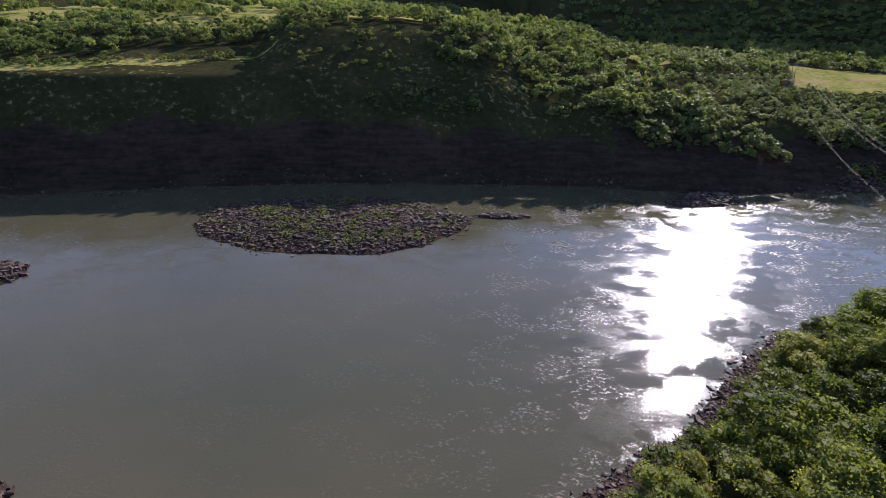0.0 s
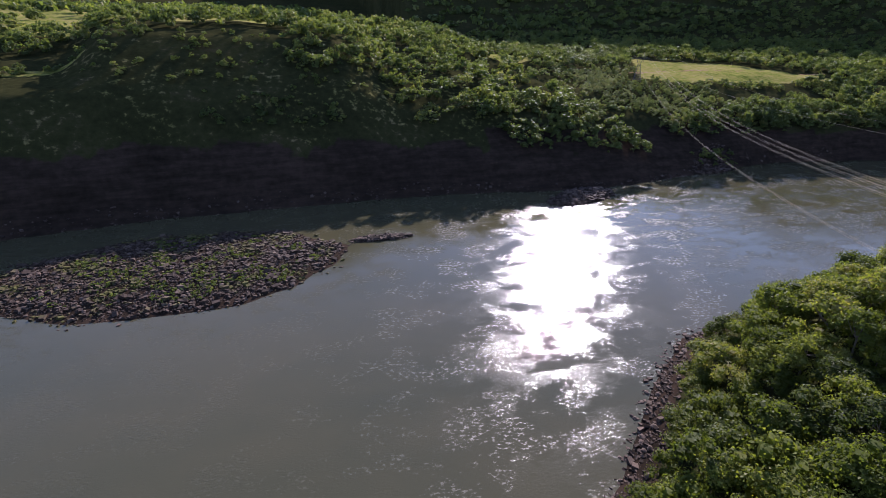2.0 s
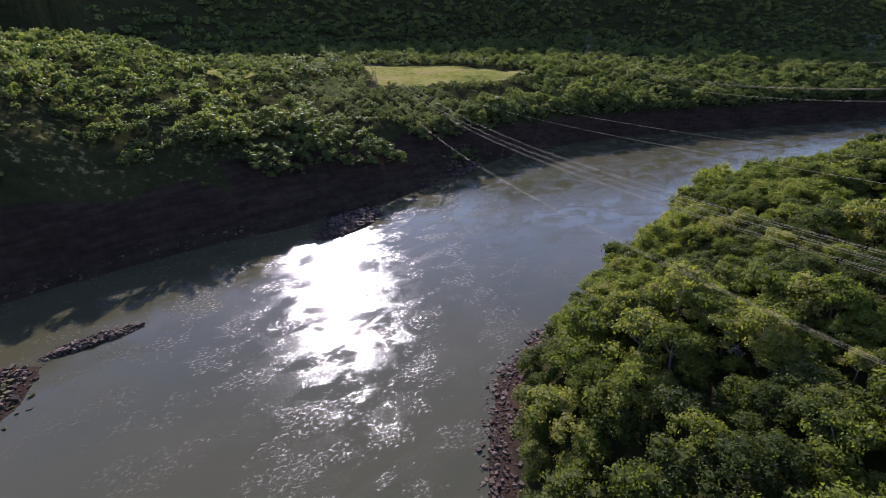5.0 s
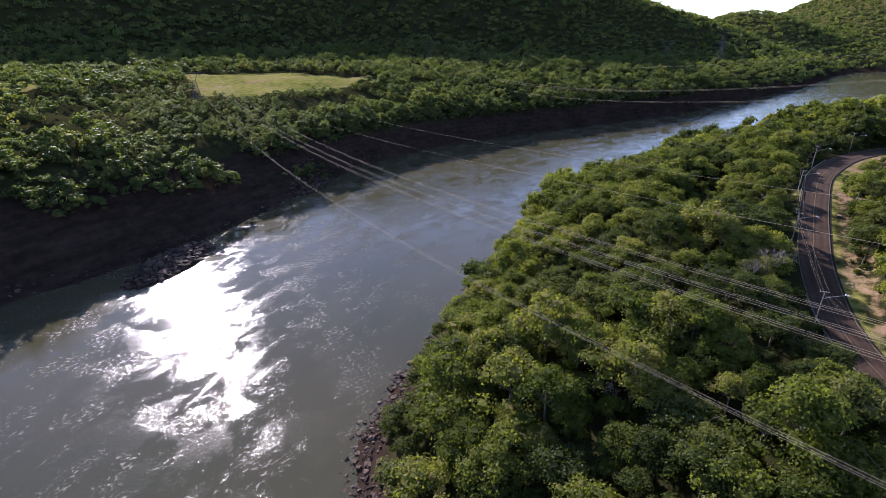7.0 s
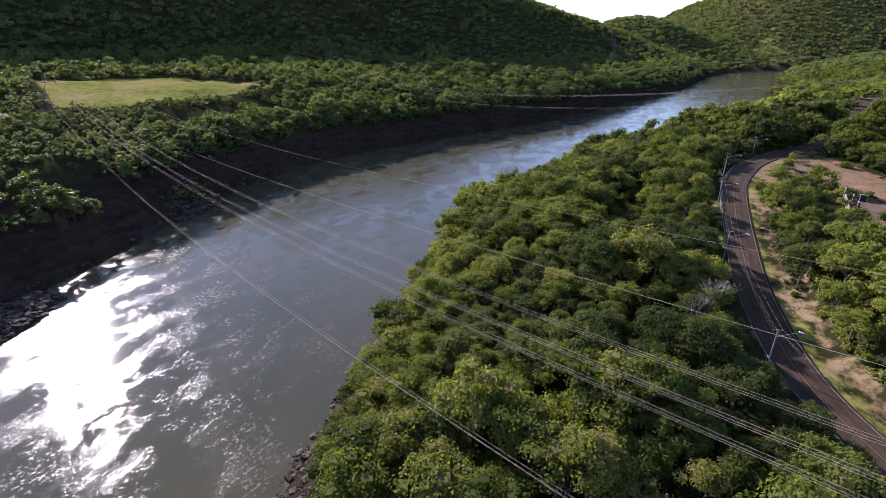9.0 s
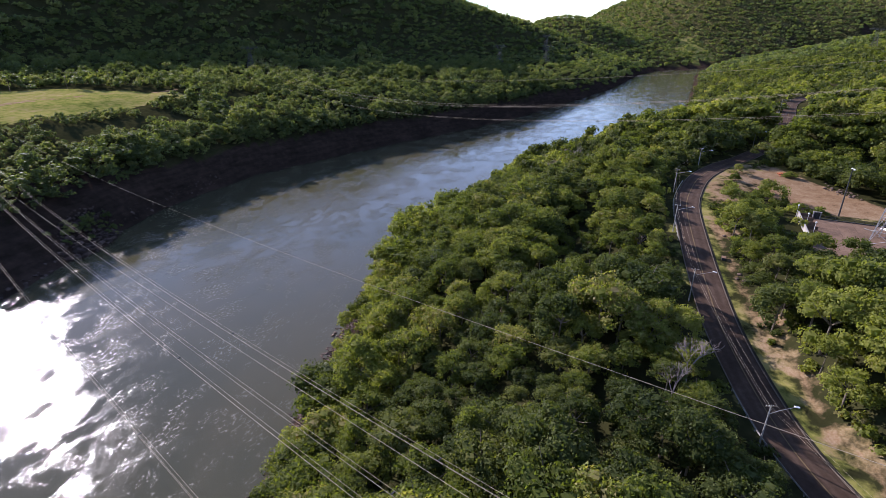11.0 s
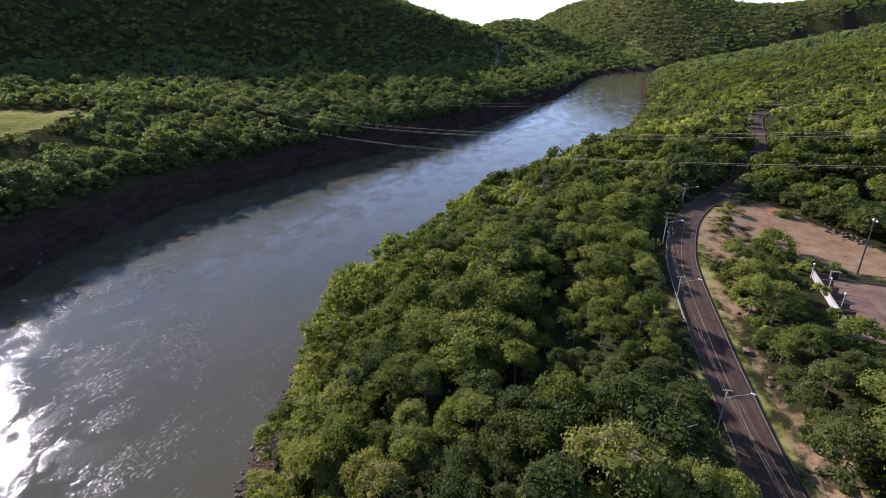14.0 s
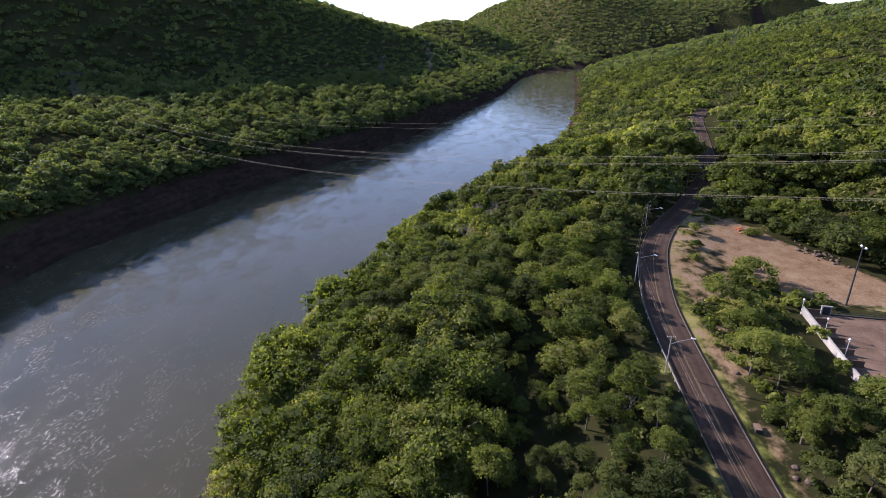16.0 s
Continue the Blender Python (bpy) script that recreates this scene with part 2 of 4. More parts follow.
def curve_points(points, step):
    """Points along a smooth curve through the given ones, about step metres apart."""
    out = []
    for i in range(len(points) - 1):
        a, b = points[i], points[i + 1]
        ma = (b - points[max(i - 1, 0)]) / 2
        mb = (points[min(i + 2, len(points) - 1)] - a) / 2
        n = max(2, int(np.linalg.norm(b - a) / step))
        for u in np.linspace(0, 1, n, endpoint=False):
            out.append((2 * u**3 - 3 * u**2 + 1) * a + (u**3 - 2 * u**2 + u) * ma + (3 * u**2 - 2 * u**3) * b + (u**3 - u**2) * mb)
    return np.array(out + [points[-1]])


def nearest(x, y, line):
    """For each place: its distance from a line, the side (left of it: positive) and the x of the nearest point."""
    best = np.full(x.shape, 1e18)
    side, along = np.ones(x.shape), np.zeros(x.shape)
    for (ax, ay), (bx, by) in zip(line[:-1], line[1:]):
        dx, dy = bx - ax, by - ay
        u = np.clip(((x - ax) * dx + (y - ay) * dy) / (dx * dx + dy * dy), 0, 1)
        px, py = ax + u * dx, ay + u * dy
        d2 = (x - px) ** 2 + (y - py) ** 2
        near = d2 < best
        best = np.where(near, d2, best)
        side = np.where(near, np.sign(dx * (y - ay) - dy * (x - ax)), side)
        along = np.where(near, px, along)
    return np.sqrt(best), side, along


LATTICE = np.random.RandomState(7).rand(256, 256)


def value_noise(x, y, size):
    """Smooth noise of -1 to 1 with lumps of about that size."""
    x, y = x / size + 1000, y / size + 1000
    i, j = np.floor(x).astype(int), np.floor(y).astype(int)
    u, v = x - i, y - j
    u, v = u * u * (3 - 2 * u), v * v * (3 - 2 * v)
    g = lambda a, b: LATTICE[a % 256, b % 256]
    return 2 * ((g(i, j) * (1 - u) + g(i + 1, j) * u) * (1 - v) + (g(i, j + 1) * (1 - u) + g(i + 1, j + 1) * u) * v) - 1


# Height above the river by the distance from the shore, at stations along it.
STEPS_N = np.array([0, 6, 14, 50, 100, 140, 200, 300, 400, 500, 700, 1100, 3500], float)
RISE_N = {
    -400: (0, 8, 22, 57, 61, 67, 80, 92, 96, 100, 120, 200, 330),
    -120: (0, 8, 22, 57, 63, 70, 82, 92, 94, 96, 110, 180, 330),
    -85: (0, 9, 21, 58, 85, 90, 93, 94, 94, 94, 110, 180, 330),
    20: (0, 9, 20, 54, 82, 88, 92, 94, 92, 90, 105, 180, 330),
    80: (0, 7, 16, 42, 58, 66, 78, 88, 86, 80, 90, 190, 330),
    160: (0, 5, 12, 36, 46, 50, 66, 72, 66, 66, 150, 270, 350),
    240: (0, 4, 10, 32, 43, 48, 62, 64, 62, 84, 210, 310, 370),
    330: (0, 8, 19, 35, 45, 49, 56, 60, 66, 100, 250, 380, 420),
    430: (0, 10, 20, 33, 42, 48, 52, 60, 70, 118, 262, 385, 430),
    560: (0, 10, 19, 31, 41, 46, 51, 60, 76, 128, 265, 365, 400),
    720: (0, 10, 19, 31, 42, 47, 52, 60, 90, 170, 320, 390, 420),
    1000: (0, 9, 18, 33, 42, 48, 58, 112, 190, 250, 300, 310, 330),
    1250: (0, 8, 16, 32, 42, 50, 66, 138, 178, 192, 194, 188, 240),
    1600: (0, 7, 16, 36, 44, 60, 86, 124, 144, 146, 136, 116, 100),
    1800: (0, 3, 7, 16, 26, 32, 42, 56, 66, 74, 84, 90, 90),
    2300: (0, 3, 7, 16, 26, 32, 42, 56, 66, 74, 84, 90, 90),
}
STEPS_S = np.array([0, 8, 20, 40, 70, 100, 140, 200, 300, 500, 900, 1500, 3500], float)
RISE_S = {
    -200: (0, 4, 9, 16, 24, 30, 36, 44, 56, 80, 130, 200, 250),
    60: (0, 4, 11, 21, 31, 38, 43, 50, 62, 86, 130, 200, 250),
    160: (0, 5, 14, 26, 33, 40, 45, 52, 64, 90, 140, 210, 260),
    300: (0, 6, 16, 28, 36, 42, 47, 53, 70, 100, 150, 230, 290),
    450: (0, 5, 14, 26, 38, 46, 53, 62, 82, 114, 165, 240, 300),
    800: (0, 5, 14, 26, 38, 46, 56, 72, 102, 150, 205, 260, 300),
    1500: (0, 4, 12, 22, 34, 42, 50, 62, 86, 130, 200, 260, 280),
    2200: (0, 4, 12, 22, 34, 42, 50, 62, 86, 130, 195, 250, 270),
}


def rise(d, along, steps, table):
    xs = sorted(table)
    rows = np.stack([np.interp(d, steps, table[k]) for k in xs])
    f = np.clip(np.interp(along, xs, np.arange(len(xs))), 0, len(xs) - 1.001)
    i = f.astype(int)
    u = f - i
    u = u * u * (3 - 2 * u)
    return np.take_along_axis(rows, i[None], 0)[0] * (1 - u) + np.take_along_axis(rows, i[None] + 1, 0)[0] * u


def bar(x, y, cx, cy, rx, ry, turn, high):
    """A low hump of gravel in the river; above zero within its outline."""
    c, s = math.cos(turn), math.sin(turn)
    u, v = ((x - cx) * c + (y - cy) * s) / rx, (-(x - cx) * s + (y - cy) * c) / ry
    r = np.sqrt(u * u + v * v) * (1 + 0.08 * value_noise(x, y, 14))
    return high * np.clip(1.25 - 1.25 * r**1.6, -1.5, 1)


BARS = ((-56, 242, 68, 39, radians(4), 2.8), (31, 258, 16, 3.4, radians(2), 0.9), (158, 298, 27, 11, radians(24), 1.6), (284, 338, 24, 10, radians(20), 2.6), (-188, 174, 23, 14, 0.0, 1.4), (-106, 74, 15, 10, 0.0, 1.3))


# Far hills that close the valley: centre, reach along x and y, height.
HILLS = ((2800, -380, 420, 330, 205), (2600, -1150, 520, 520, 210), (1900, -1050, 420, 320, 70), (3300, -60, 420, 260, 150), (2150, 190, 230, 200, 84))


def road_height(x):
    return np.interp(x, (0, 60, 140, 178, 222, 250, 280, 320, 400, 470, 545, 600), (31, 31.5, 32, 34.7, 39.1, 42.5, 45.0, 46, 46.6, 49.5, 54, 57))


def smooth(u):
    u = np.clip(u, 0, 1)
    return u * u * (3 - 2 * u)


def land(x, y):
    """Height of the ground above the river at each place."""
    x, y = np.asarray(x, float), np.asarray(y, float)
    dn, sn, an = nearest(x, y, NORTH)
    ds, ss, as_ = nearest(x, y, SOUTH)
    hn = rise(dn, an, STEPS_N, RISE_N)
    hs = rise(ds, as_, STEPS_S, RISE_S)
    wet = -np.minimum(np.minimum(dn, ds) * 0.25, 4.0)
    h = np.where(sn > 0, hn, np.where(ss < 0, hs, wet))
    far = np.minimum(dn, ds)
    amp = np.clip(far / 40, 0, 1) * np.where((sn > 0) & (an < 130) & (dn < 105), 0.35, 1)
    dry = h > 0
    h = h + np.where(dry, amp * (2.2 * value_noise(x, y, 45) + 0.9 * value_noise(x, y, 17)) + np.clip(far / 600 - 0.25, 0, 1) * (14 * value_noise(x, y, 420) + 7 * value_noise(x, y, 150)), 0)
    for cx, cy, rx, ry, high in HILLS:
        h = h + np.where(dry, high * np.exp(-(((x - cx) / rx) ** 2) - ((y - cy) / ry) ** 2), 0)
    for b in BARS:
        h = np.maximum(h, bar(x, y, *b))
    yard = np.maximum(np.abs(x - 302) - 54, np.abs(y - 5) - 25)
    h = h + (np.interp(x, (325, 350), (44.3, 46.2)) - h) * (1 - smooth(yard / 34))
    dr, _, ar = nearest(x, y, ROAD)
    h = h + (road_height(ar) - 0.05 - h) * (1 - smooth((dr - 7.5) / 13))
    return h


# ---- helpers for meshes ----


def quads_mesh(name, verts, quads, material, tint=None, smooth_faces=False):
    """A mesh of three- or four-sided faces from arrays."""
    me = bpy.data.meshes.new(name)
    verts, quads = np.asarray(verts, np.float32), np.asarray(quads, np.int32)
    me.vertices.add(len(verts))
    me.vertices.foreach_set("co", verts.ravel())
    me.loops.add(quads.size)
    me.loops.foreach_set("vertex_index", quads.ravel())
    me.polygons.add(len(quads))
    me.polygons.foreach_set("loop_start", np.arange(0, quads.size, quads.shape[1], dtype=np.int32))
    me.polygons.foreach_set("use_smooth", np.full(len(quads), smooth_faces))
    me.update(calc_edges=True)
    if tint is not None:
        me.attributes.new("tint", "FLOAT", "POINT").data.foreach_set("value", np.asarray(tint, np.float32))
    me.materials.append(material)
    return me


def part(name, bm, material, parent, label=""):
    """One bmesh as one mesh object under a thing or a part."""
    me = bpy.data.meshes.new(name)
    bm.to_mesh(me)
    bm.free()
    me.materials.append(material)
    ob = new(name, me)
    ob.parent = parent
    return tagged(ob, label)


def box(bm, size, m):
    bmesh.ops.create_cube(bm, size=1, matrix=m @ Matrix.Diagonal((*size, 1)))
    return bm


def rod(bm, a, b, r1, r2=None, sides=8):
    """A round bar from a to b, tapered from r1 to r2."""
    a, b = Vector(a), Vector(b)
    m = Matrix.Translation((a + b) / 2) @ (b - a).to_track_quat("Z", "Y").to_matrix().to_4x4()
    bmesh.ops.create_cone(bm, cap_ends=True, segments=sides, radius1=r1, radius2=r1 if r2 is None else r2, depth=(b - a).length, matrix=m)
    return bm


# ---- ground and river ----
def spread(low, fine_low, fine_high, high, step):
    """Grid lines: even ones in the middle stretch, ever wider ones outside it."""
    mid = list(np.arange(fine_low, fine_high + 0.1, step))
    for end, sign in ((low, -1), (high, 1)):
        at, gap = (mid[0], step) if sign < 0 else (mid[-1], step)
        while (at - end) * sign < 0:
            gap *= 1.06
            at += sign * gap
            mid = [at] + mid if sign < 0 else mid + [at]
    return np.array(mid)


def inside(x, y, poly):
    """How far each place lies inside a convex outline given anticlockwise; negative outside."""
    d = np.full(x.shape, 1e9)
    for (ax, ay), (bx, by) in zip(poly, poly[1:] + poly[:1]):
        n = math.hypot(bx - ax, by - ay)
        d = np.minimum(d, ((bx - ax) * (y - ay) - (by - ay) * (x - ax)) / n)
    return d


FIELD = [(308, 482), (343, 452), (437, 452), (505, 452), (512, 472), (455, 570), (362, 585)]
TRACK = np.array([(300, 498), (350, 507), (410, 512), (470, 500), (520, 480)], float)
DIRT = [(291.5, -16.5), (310, -9), (353, 6), (358, 16), (336, 25), (306, 24), (296, 18)]
DRY = [(294, 28), (330, 24), (354, 16), (360, 24), (338, 42), (312, 52), (292, 46)]
MEADOW = [(-420, 455), (-110, 470), (60, 520), (150, 640), (0, 800), (-420, 850)]
LEDGE = np.array([(-460, 300), (-276, 331), (-215, 357), (-144, 402), (-84, 414), (-20, 428)], float)


def zones(x, y, h):
    """Where grass, bare dirt and rock cover the ground."""
    dn, sn, an = nearest(x, y, NORTH)
    ds, ss, _ = nearest(x, y, SOUTH)
    dr, sr, ar = nearest(x, y, ROAD)
    wob = 9 * value_noise(x, y, 30)
    grass = np.clip(inside(x, y, FIELD) / 8 + 0.5, 0, 1)
    dl, sl, _ = nearest(x, y, LEDGE)
    grass = np.maximum(grass, np.where(x < -128, np.clip((8 - dl + wob * 1.3) / 10 + 0.25, 0, 0.75), 0))
    grass = np.maximum(grass, np.where((sn > 0) & (an < 130) & (dn > 16) & (dn < 110), 0.2 + 0.14 * value_noise(x, y, 26), 0))
    grass = np.maximum(grass, np.clip((inside(x, y, MEADOW) + 2 * wob) / 10 + 0.3, 0, 1))
    grass = np.maximum(grass, ((x - 180) ** 2 + (y - 560) ** 2 < 50**2) * 0.9)
    grass = np.maximum(grass, np.clip(inside(x, y, DRY) / 4 + 0.3, 0, 0.4))
    grass = np.maximum(grass, np.where(x > 1650, 0.36, 0))
    grass = np.maximum(grass, np.where(((x - 2130) / 110) ** 2 + ((y + 235) / 60) ** 2 < 1, 0.9, 0))
    verge = (sr < 0) & (dr < 12.5 + wob * 0.15) & (ar > 100) & (ar < 372)
    grass = np.maximum(grass, np.where(verge, np.where(dr < 7.2, 0.62, 0.36), 0))
    grass = np.maximum(grass, np.where((sr > 0) & (dr < 6.5), 0.4, 0))
    dirt = np.where(verge & (dr > 6.4), 0.48 + 0.15 * value_noise(x, y, 7), 0.0)
    dirt = np.maximum(dirt, np.clip((inside(x, y, DIRT) + wob * 0.4) / 5 + 0.35, 0, 0.85))
    grass = np.maximum(grass, np.where(inside(x, y, DIRT) > -6, 0.3 + 0.25 * value_noise(x, y, 12), 0))
    dirt = np.maximum(dirt, np.clip((inside(x, y, DRY) + wob * 0.3) / 4 + 0.4, 0, 0.5))
    dirt = np.maximum(dirt, np.where(nearest(x, y, TRACK)[0] < 3.5, 0.6, 0.0))
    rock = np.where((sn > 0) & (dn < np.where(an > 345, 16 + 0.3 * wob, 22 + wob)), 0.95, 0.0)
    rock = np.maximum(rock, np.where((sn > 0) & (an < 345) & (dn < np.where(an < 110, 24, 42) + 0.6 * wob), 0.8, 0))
    rock = np.maximum(rock, np.where((ss < 0) & (ds < 7), 0.95, 0))
    rock = np.where((sn < 0) & (ss > 0), 0.95, rock)
    for b in BARS[:1]:
        grass = np.maximum(grass, np.clip(bar(x, y, *b) - 1.1, 0, 1) * 0.6 * (0.6 + value_noise(x, y, 9)))
    return grass, dirt, rock


gx, gy = spread(-2600, -300, 620, 4300, 4.6), spread(-2600, -90, 620, 3600, 4.6)
GX, GY = np.meshgrid(gx, gy)
GZ = land(GX, GY)
nx, ny = len(gx), len(gy)
idx = np.arange(nx * ny).reshape(ny, nx)
ground_mesh = quads_mesh("ground", np.stack([GX, GY, GZ], -1).reshape(-1, 3), np.stack([idx[:-1, :-1], idx[:-1, 1:], idx[1:, 1:], idx[1:, :-1]], -1).reshape(-1, 4), GROUND, None, True)
for zone, values in zip(("grass", "dirt", "rock"), zones(GX.ravel(), GY.ravel(), GZ.ravel())):
    ground_mesh.attributes.new(zone, "FLOAT", "POINT").data.foreach_set("value", values.astype(np.float32))
tagged(new("ground", ground_mesh), "valley ground of forest floor, pasture, bare dirt and dark cliffs", "ground", kind="structure")

water_mesh = quads_mesh("water", [(-2500, -2500, 0), (2700, -2500, 0), (2700, 600, 0), (-2500, 600, 0)], [(0, 1, 2, 3)], WATER)
tagged(new("water", water_mesh), "silty grey-brown river with rippled patches", "river", kind="structure")


# ---- stones ----
def stone_shapes(rng, count):
    """Angular stones of eight corners and six faces each."""
    cube = np.array([(-1, -1, -1), (1, -1, -1), (1, 1, -1), (-1, 1, -1), (-1, -1, 1), (1, -1, 1), (1, 1, 1), (-1, 1, 1)], float) * 0.5
    faces = np.array([(3, 2, 1, 0), (4, 5, 6, 7), (0, 1, 5, 4), (1, 2, 6, 5), (2, 3, 7, 6), (3, 0, 4, 7)])
    v = cube[None] * (1 + rng.uniform(-0.5, 0.35, (count, 8, 3)))
    return v * rng.uniform(0.6, 1.3, (count, 1, 3)), faces


def scatter_stones(name, label, rng, x, y, size, sink=0.2, material=ROCK):
    z = np.maximum(land(x, y), -0.25)
    n = len(x)
    v, faces = stone_shapes(rng, n)
    a, b = rng.uniform(0, 6.3, n), rng.uniform(-0.5, 0.5, n)
    ca, sa, cb, sb = np.cos(a)[:, None], np.sin(a)[:, None], np.cos(b)[:, None], np.sin(b)[:, None]
    v = v * size[:, None, None]
    vy, vz = v[..., 1] * cb - v[..., 2] * sb, v[..., 1] * sb + v[..., 2] * cb
    v = np.stack([v[..., 0] * ca - vy * sa, v[..., 0] * sa + vy * ca, vz * 0.75], -1)
    v += np.stack([x, y, z + size * (0.3 - sink)], -1)[:, None]
    q = (np.arange(n)[:, None, None] * 8 + faces[None]).reshape(-1, 4)
    return tagged(new(name, quads_mesh(name, v.reshape(-1, 3), q, material)), label, "stones", kind="stuff")


rng = np.random.RandomState(3)


def on_bar(b, count, edge=-0.15):
    cx, cy, rx, ry, turn, high = b
    u, v = rng.uniform(-1.15, 1.15, (2, count * 4))
    x = cx + u * rx * math.cos(turn) - v * ry * math.sin(turn)
    y = cy + u * rx * math.sin(turn) + v * ry * math.cos(turn)
    hb = bar(x, y, *b)
    keep = (hb > edge) & (rng.rand(len(x)) < np.clip(0.25 + hb * 1.2, 0.04, 1))
    return x[keep][:count], y[keep][:count]


x, y = on_bar(BARS[0], 12500, -0.5)
scatter_stones("island_stones", "dark angular basalt stones heaped on the river island", rng, x, y, rng.gamma(2.2, 0.27, len(x)).clip(0.25, 2.2), 0.2, ROCK_MOSS)
x, y = on_bar(BARS[1], 900)
scatter_stones("reef_stones", "dark stones of a small reef in the river", rng, x, y, rng.gamma(2.2, 0.24, len(x)).clip(0.25, 1.6))
x, y = on_bar(BARS[2], 1900)
scatter_stones("bar_stones", "dark boulders of a bar at the shaded far shore", rng, x, y, rng.gamma(2.2, 0.36, len(x)).clip(0.3, 2.2))
x, y = on_bar(BARS[3], 500)
scatter_stones("point_stones", "reddish stones at the tip of the far shore", rng, x, y, rng.gamma(2.5, 0.4, len(x)).clip(0.4, 2.2))
x, y = on_bar(BARS[4], 900)
scatter_stones("upstream_stones", "dark stones of a spit in the river", rng, x, y, rng.gamma(3.0, 0.4, len(x)).clip(0.4, 2.4))
x, y = on_bar(BARS[5], 500)
scatter_stones("spit_stones", "dark stones of a spit at the near shore", rng, x, y, rng.gamma(2.6, 0.32, len(x)).clip(0.3, 1.8))


def along_shore(line, low, high, count, inner, outer):
    pts = curve_points(line, 3.0)
    pts = pts[(pts[:, 0] > low) & (pts[:, 0] < high)]
    i = rng.randint(0, len(pts) - 1, count)
    d = pts[i + 1] - pts[i]
    n = np.stack([d[:, 1], -d[:, 0]], -1) / np.linalg.norm(d, axis=1)[:, None]
    p = pts[i] + d * rng.rand(count, 1) + n * rng.triangular(inner, 0.5, outer, count)[:, None]
    return p[:, 0], p[:, 1]


x, y = along_shore(SOUTH, -140, 330, 9500, -3.5, 8)
scatter_stones("shore_stones", "dark brown boulders along the wooded near shore", rng, x, y, rng.gamma(2.2, 0.2, len(x)).clip(0.2, 1.5))
x, y = along_shore(NORTH, -260, 400, 1200, -5, 3)
scatter_stones("far_shore_stones", "dark boulders along the shaded far shore", rng, x, y, rng.gamma(2.2, 0.3, len(x)).clip(0.3, 1.6))

# ---- trees ----
CUBE_FACES = np.array([(3, 2, 1, 0), (4, 5, 6, 7), (0, 1, 5, 4), (1, 2, 6, 5), (2, 3, 7, 6), (3, 0, 4, 7)])
CUBE = np.array([(-1, -1, -1), (1, -1, -1), (1, 1, -1), (-1, 1, -1), (-1, -1, 1), (1, -1, 1), (1, 1, 1), (-1, 1, 1)], float) / 2.3


CUBE_TRIS = np.concatenate([CUBE_FACES[:, [0, 1, 2]], CUBE_FACES[:, [0, 2, 3]]])


def crown(rng, radius, low, high, clumps, leaves, leaf, lump=(0.22, 0.42)):
    """A crown of leafy clumps round a hollow middle: leaf cards over small cores. Its base is at low, its top at high."""
    cs, rs = [], []
    for k in range(clumps):
        a, u = rng.uniform(0, 6.28), math.sqrt(rng.uniform(0, 1))
        r = radius * 0.78 * u
        top = low + (high - low) * (0.35 + 0.65 * math.sqrt(max(0, 1 - (u * 0.9) ** 2)))
        size = radius * rng.uniform(*lump)
        z = top - size - rng.uniform(0, 0.45) * (high - low) * (0.4 + 0.5 * u)
        cs.append((r * math.cos(a), r * math.sin(a), max(z, low + size * 0.4)))
        rs.append(size)
    cs, rs = np.array(cs), np.array(rs)
    core = CUBE[None] * rs[:, None, None] * rng.uniform(0.75, 1.0, (clumps, 8, 3)) * (1, 1, 0.75) + cs[:, None]
    share = rs**2 / (rs**2).sum()
    which = rng.choice(clumps, leaves, p=share)
    d = rng.normal(size=(leaves, 3))
    d[:, 2] = np.abs(d[:, 2]) * 1.05 - 0.3
    d /= np.linalg.norm(d, axis=1)[:, None]
    at = cs[which] + d * (rs[which] * rng.uniform(0.75, 1.18, leaves))[:, None] * (1, 1, 0.85)
    nrm = d + rng.normal(0, 0.6, (leaves, 3)) + (0, 0, 0.35)
    nrm /= np.linalg.norm(nrm, axis=1)[:, None]
    side = np.cross(nrm, rng.normal(size=(leaves, 3)))
    side /= np.linalg.norm(side, axis=1)[:, None]
    up = np.cross(nrm, side)
    s = leaf * rng.uniform(0.6, 1.35, (leaves, 1))
    w = s * rng.uniform(0.6, 0.95, (leaves, 1))
    cards = np.stack([at - up * s, at + up * s * 0.7 + side * w, at + up * s * 0.7 - side * w], 1)
    verts = np.concatenate([core.reshape(-1, 3), cards.reshape(-1, 3)])
    quads = np.concatenate([(np.arange(clumps)[:, None, None] * 8 + CUBE_TRIS[None]).reshape(-1, 3), clumps * 8 + np.arange(leaves * 3).reshape(-1, 3)])
    return verts, quads


def trunk_bm(rng, low, high, radius, girth, limbs):
    """A tapered, slightly bent trunk with limbs into the crown."""
    bm = bmesh.new()
    bend = Vector((rng.uniform(-0.4, 0.4), rng.uniform(-0.4, 0.4), 0))
    fork = Vector((bend.x, bend.y, low + (high - low) * 0.3))
    rod(bm, (0, 0, -1.2), bend * 0.4 + Vector((0, 0, low * 0.5)), girth, girth * 0.8, 7)
    rod(bm, bend * 0.4 + Vector((0, 0, low * 0.5 - 0.1)), fork, girth * 0.8, girth * 0.55, 7)
    for k in range(limbs):
        a = k * 6.28 / limbs + rng.uniform(-0.5, 0.5)
        tip = Vector((math.cos(a) * radius * 0.6, math.sin(a) * radius * 0.6, low + (high - low) * rng.uniform(0.5, 0.8)))
        mid = fork.lerp(tip, 0.5) + Vector((0, 0, -0.3))
        rod(bm, fork, mid, girth * 0.45, girth * 0.3, 5)
        rod(bm, mid, tip, girth * 0.3, girth * 0.1, 5)
    return bm


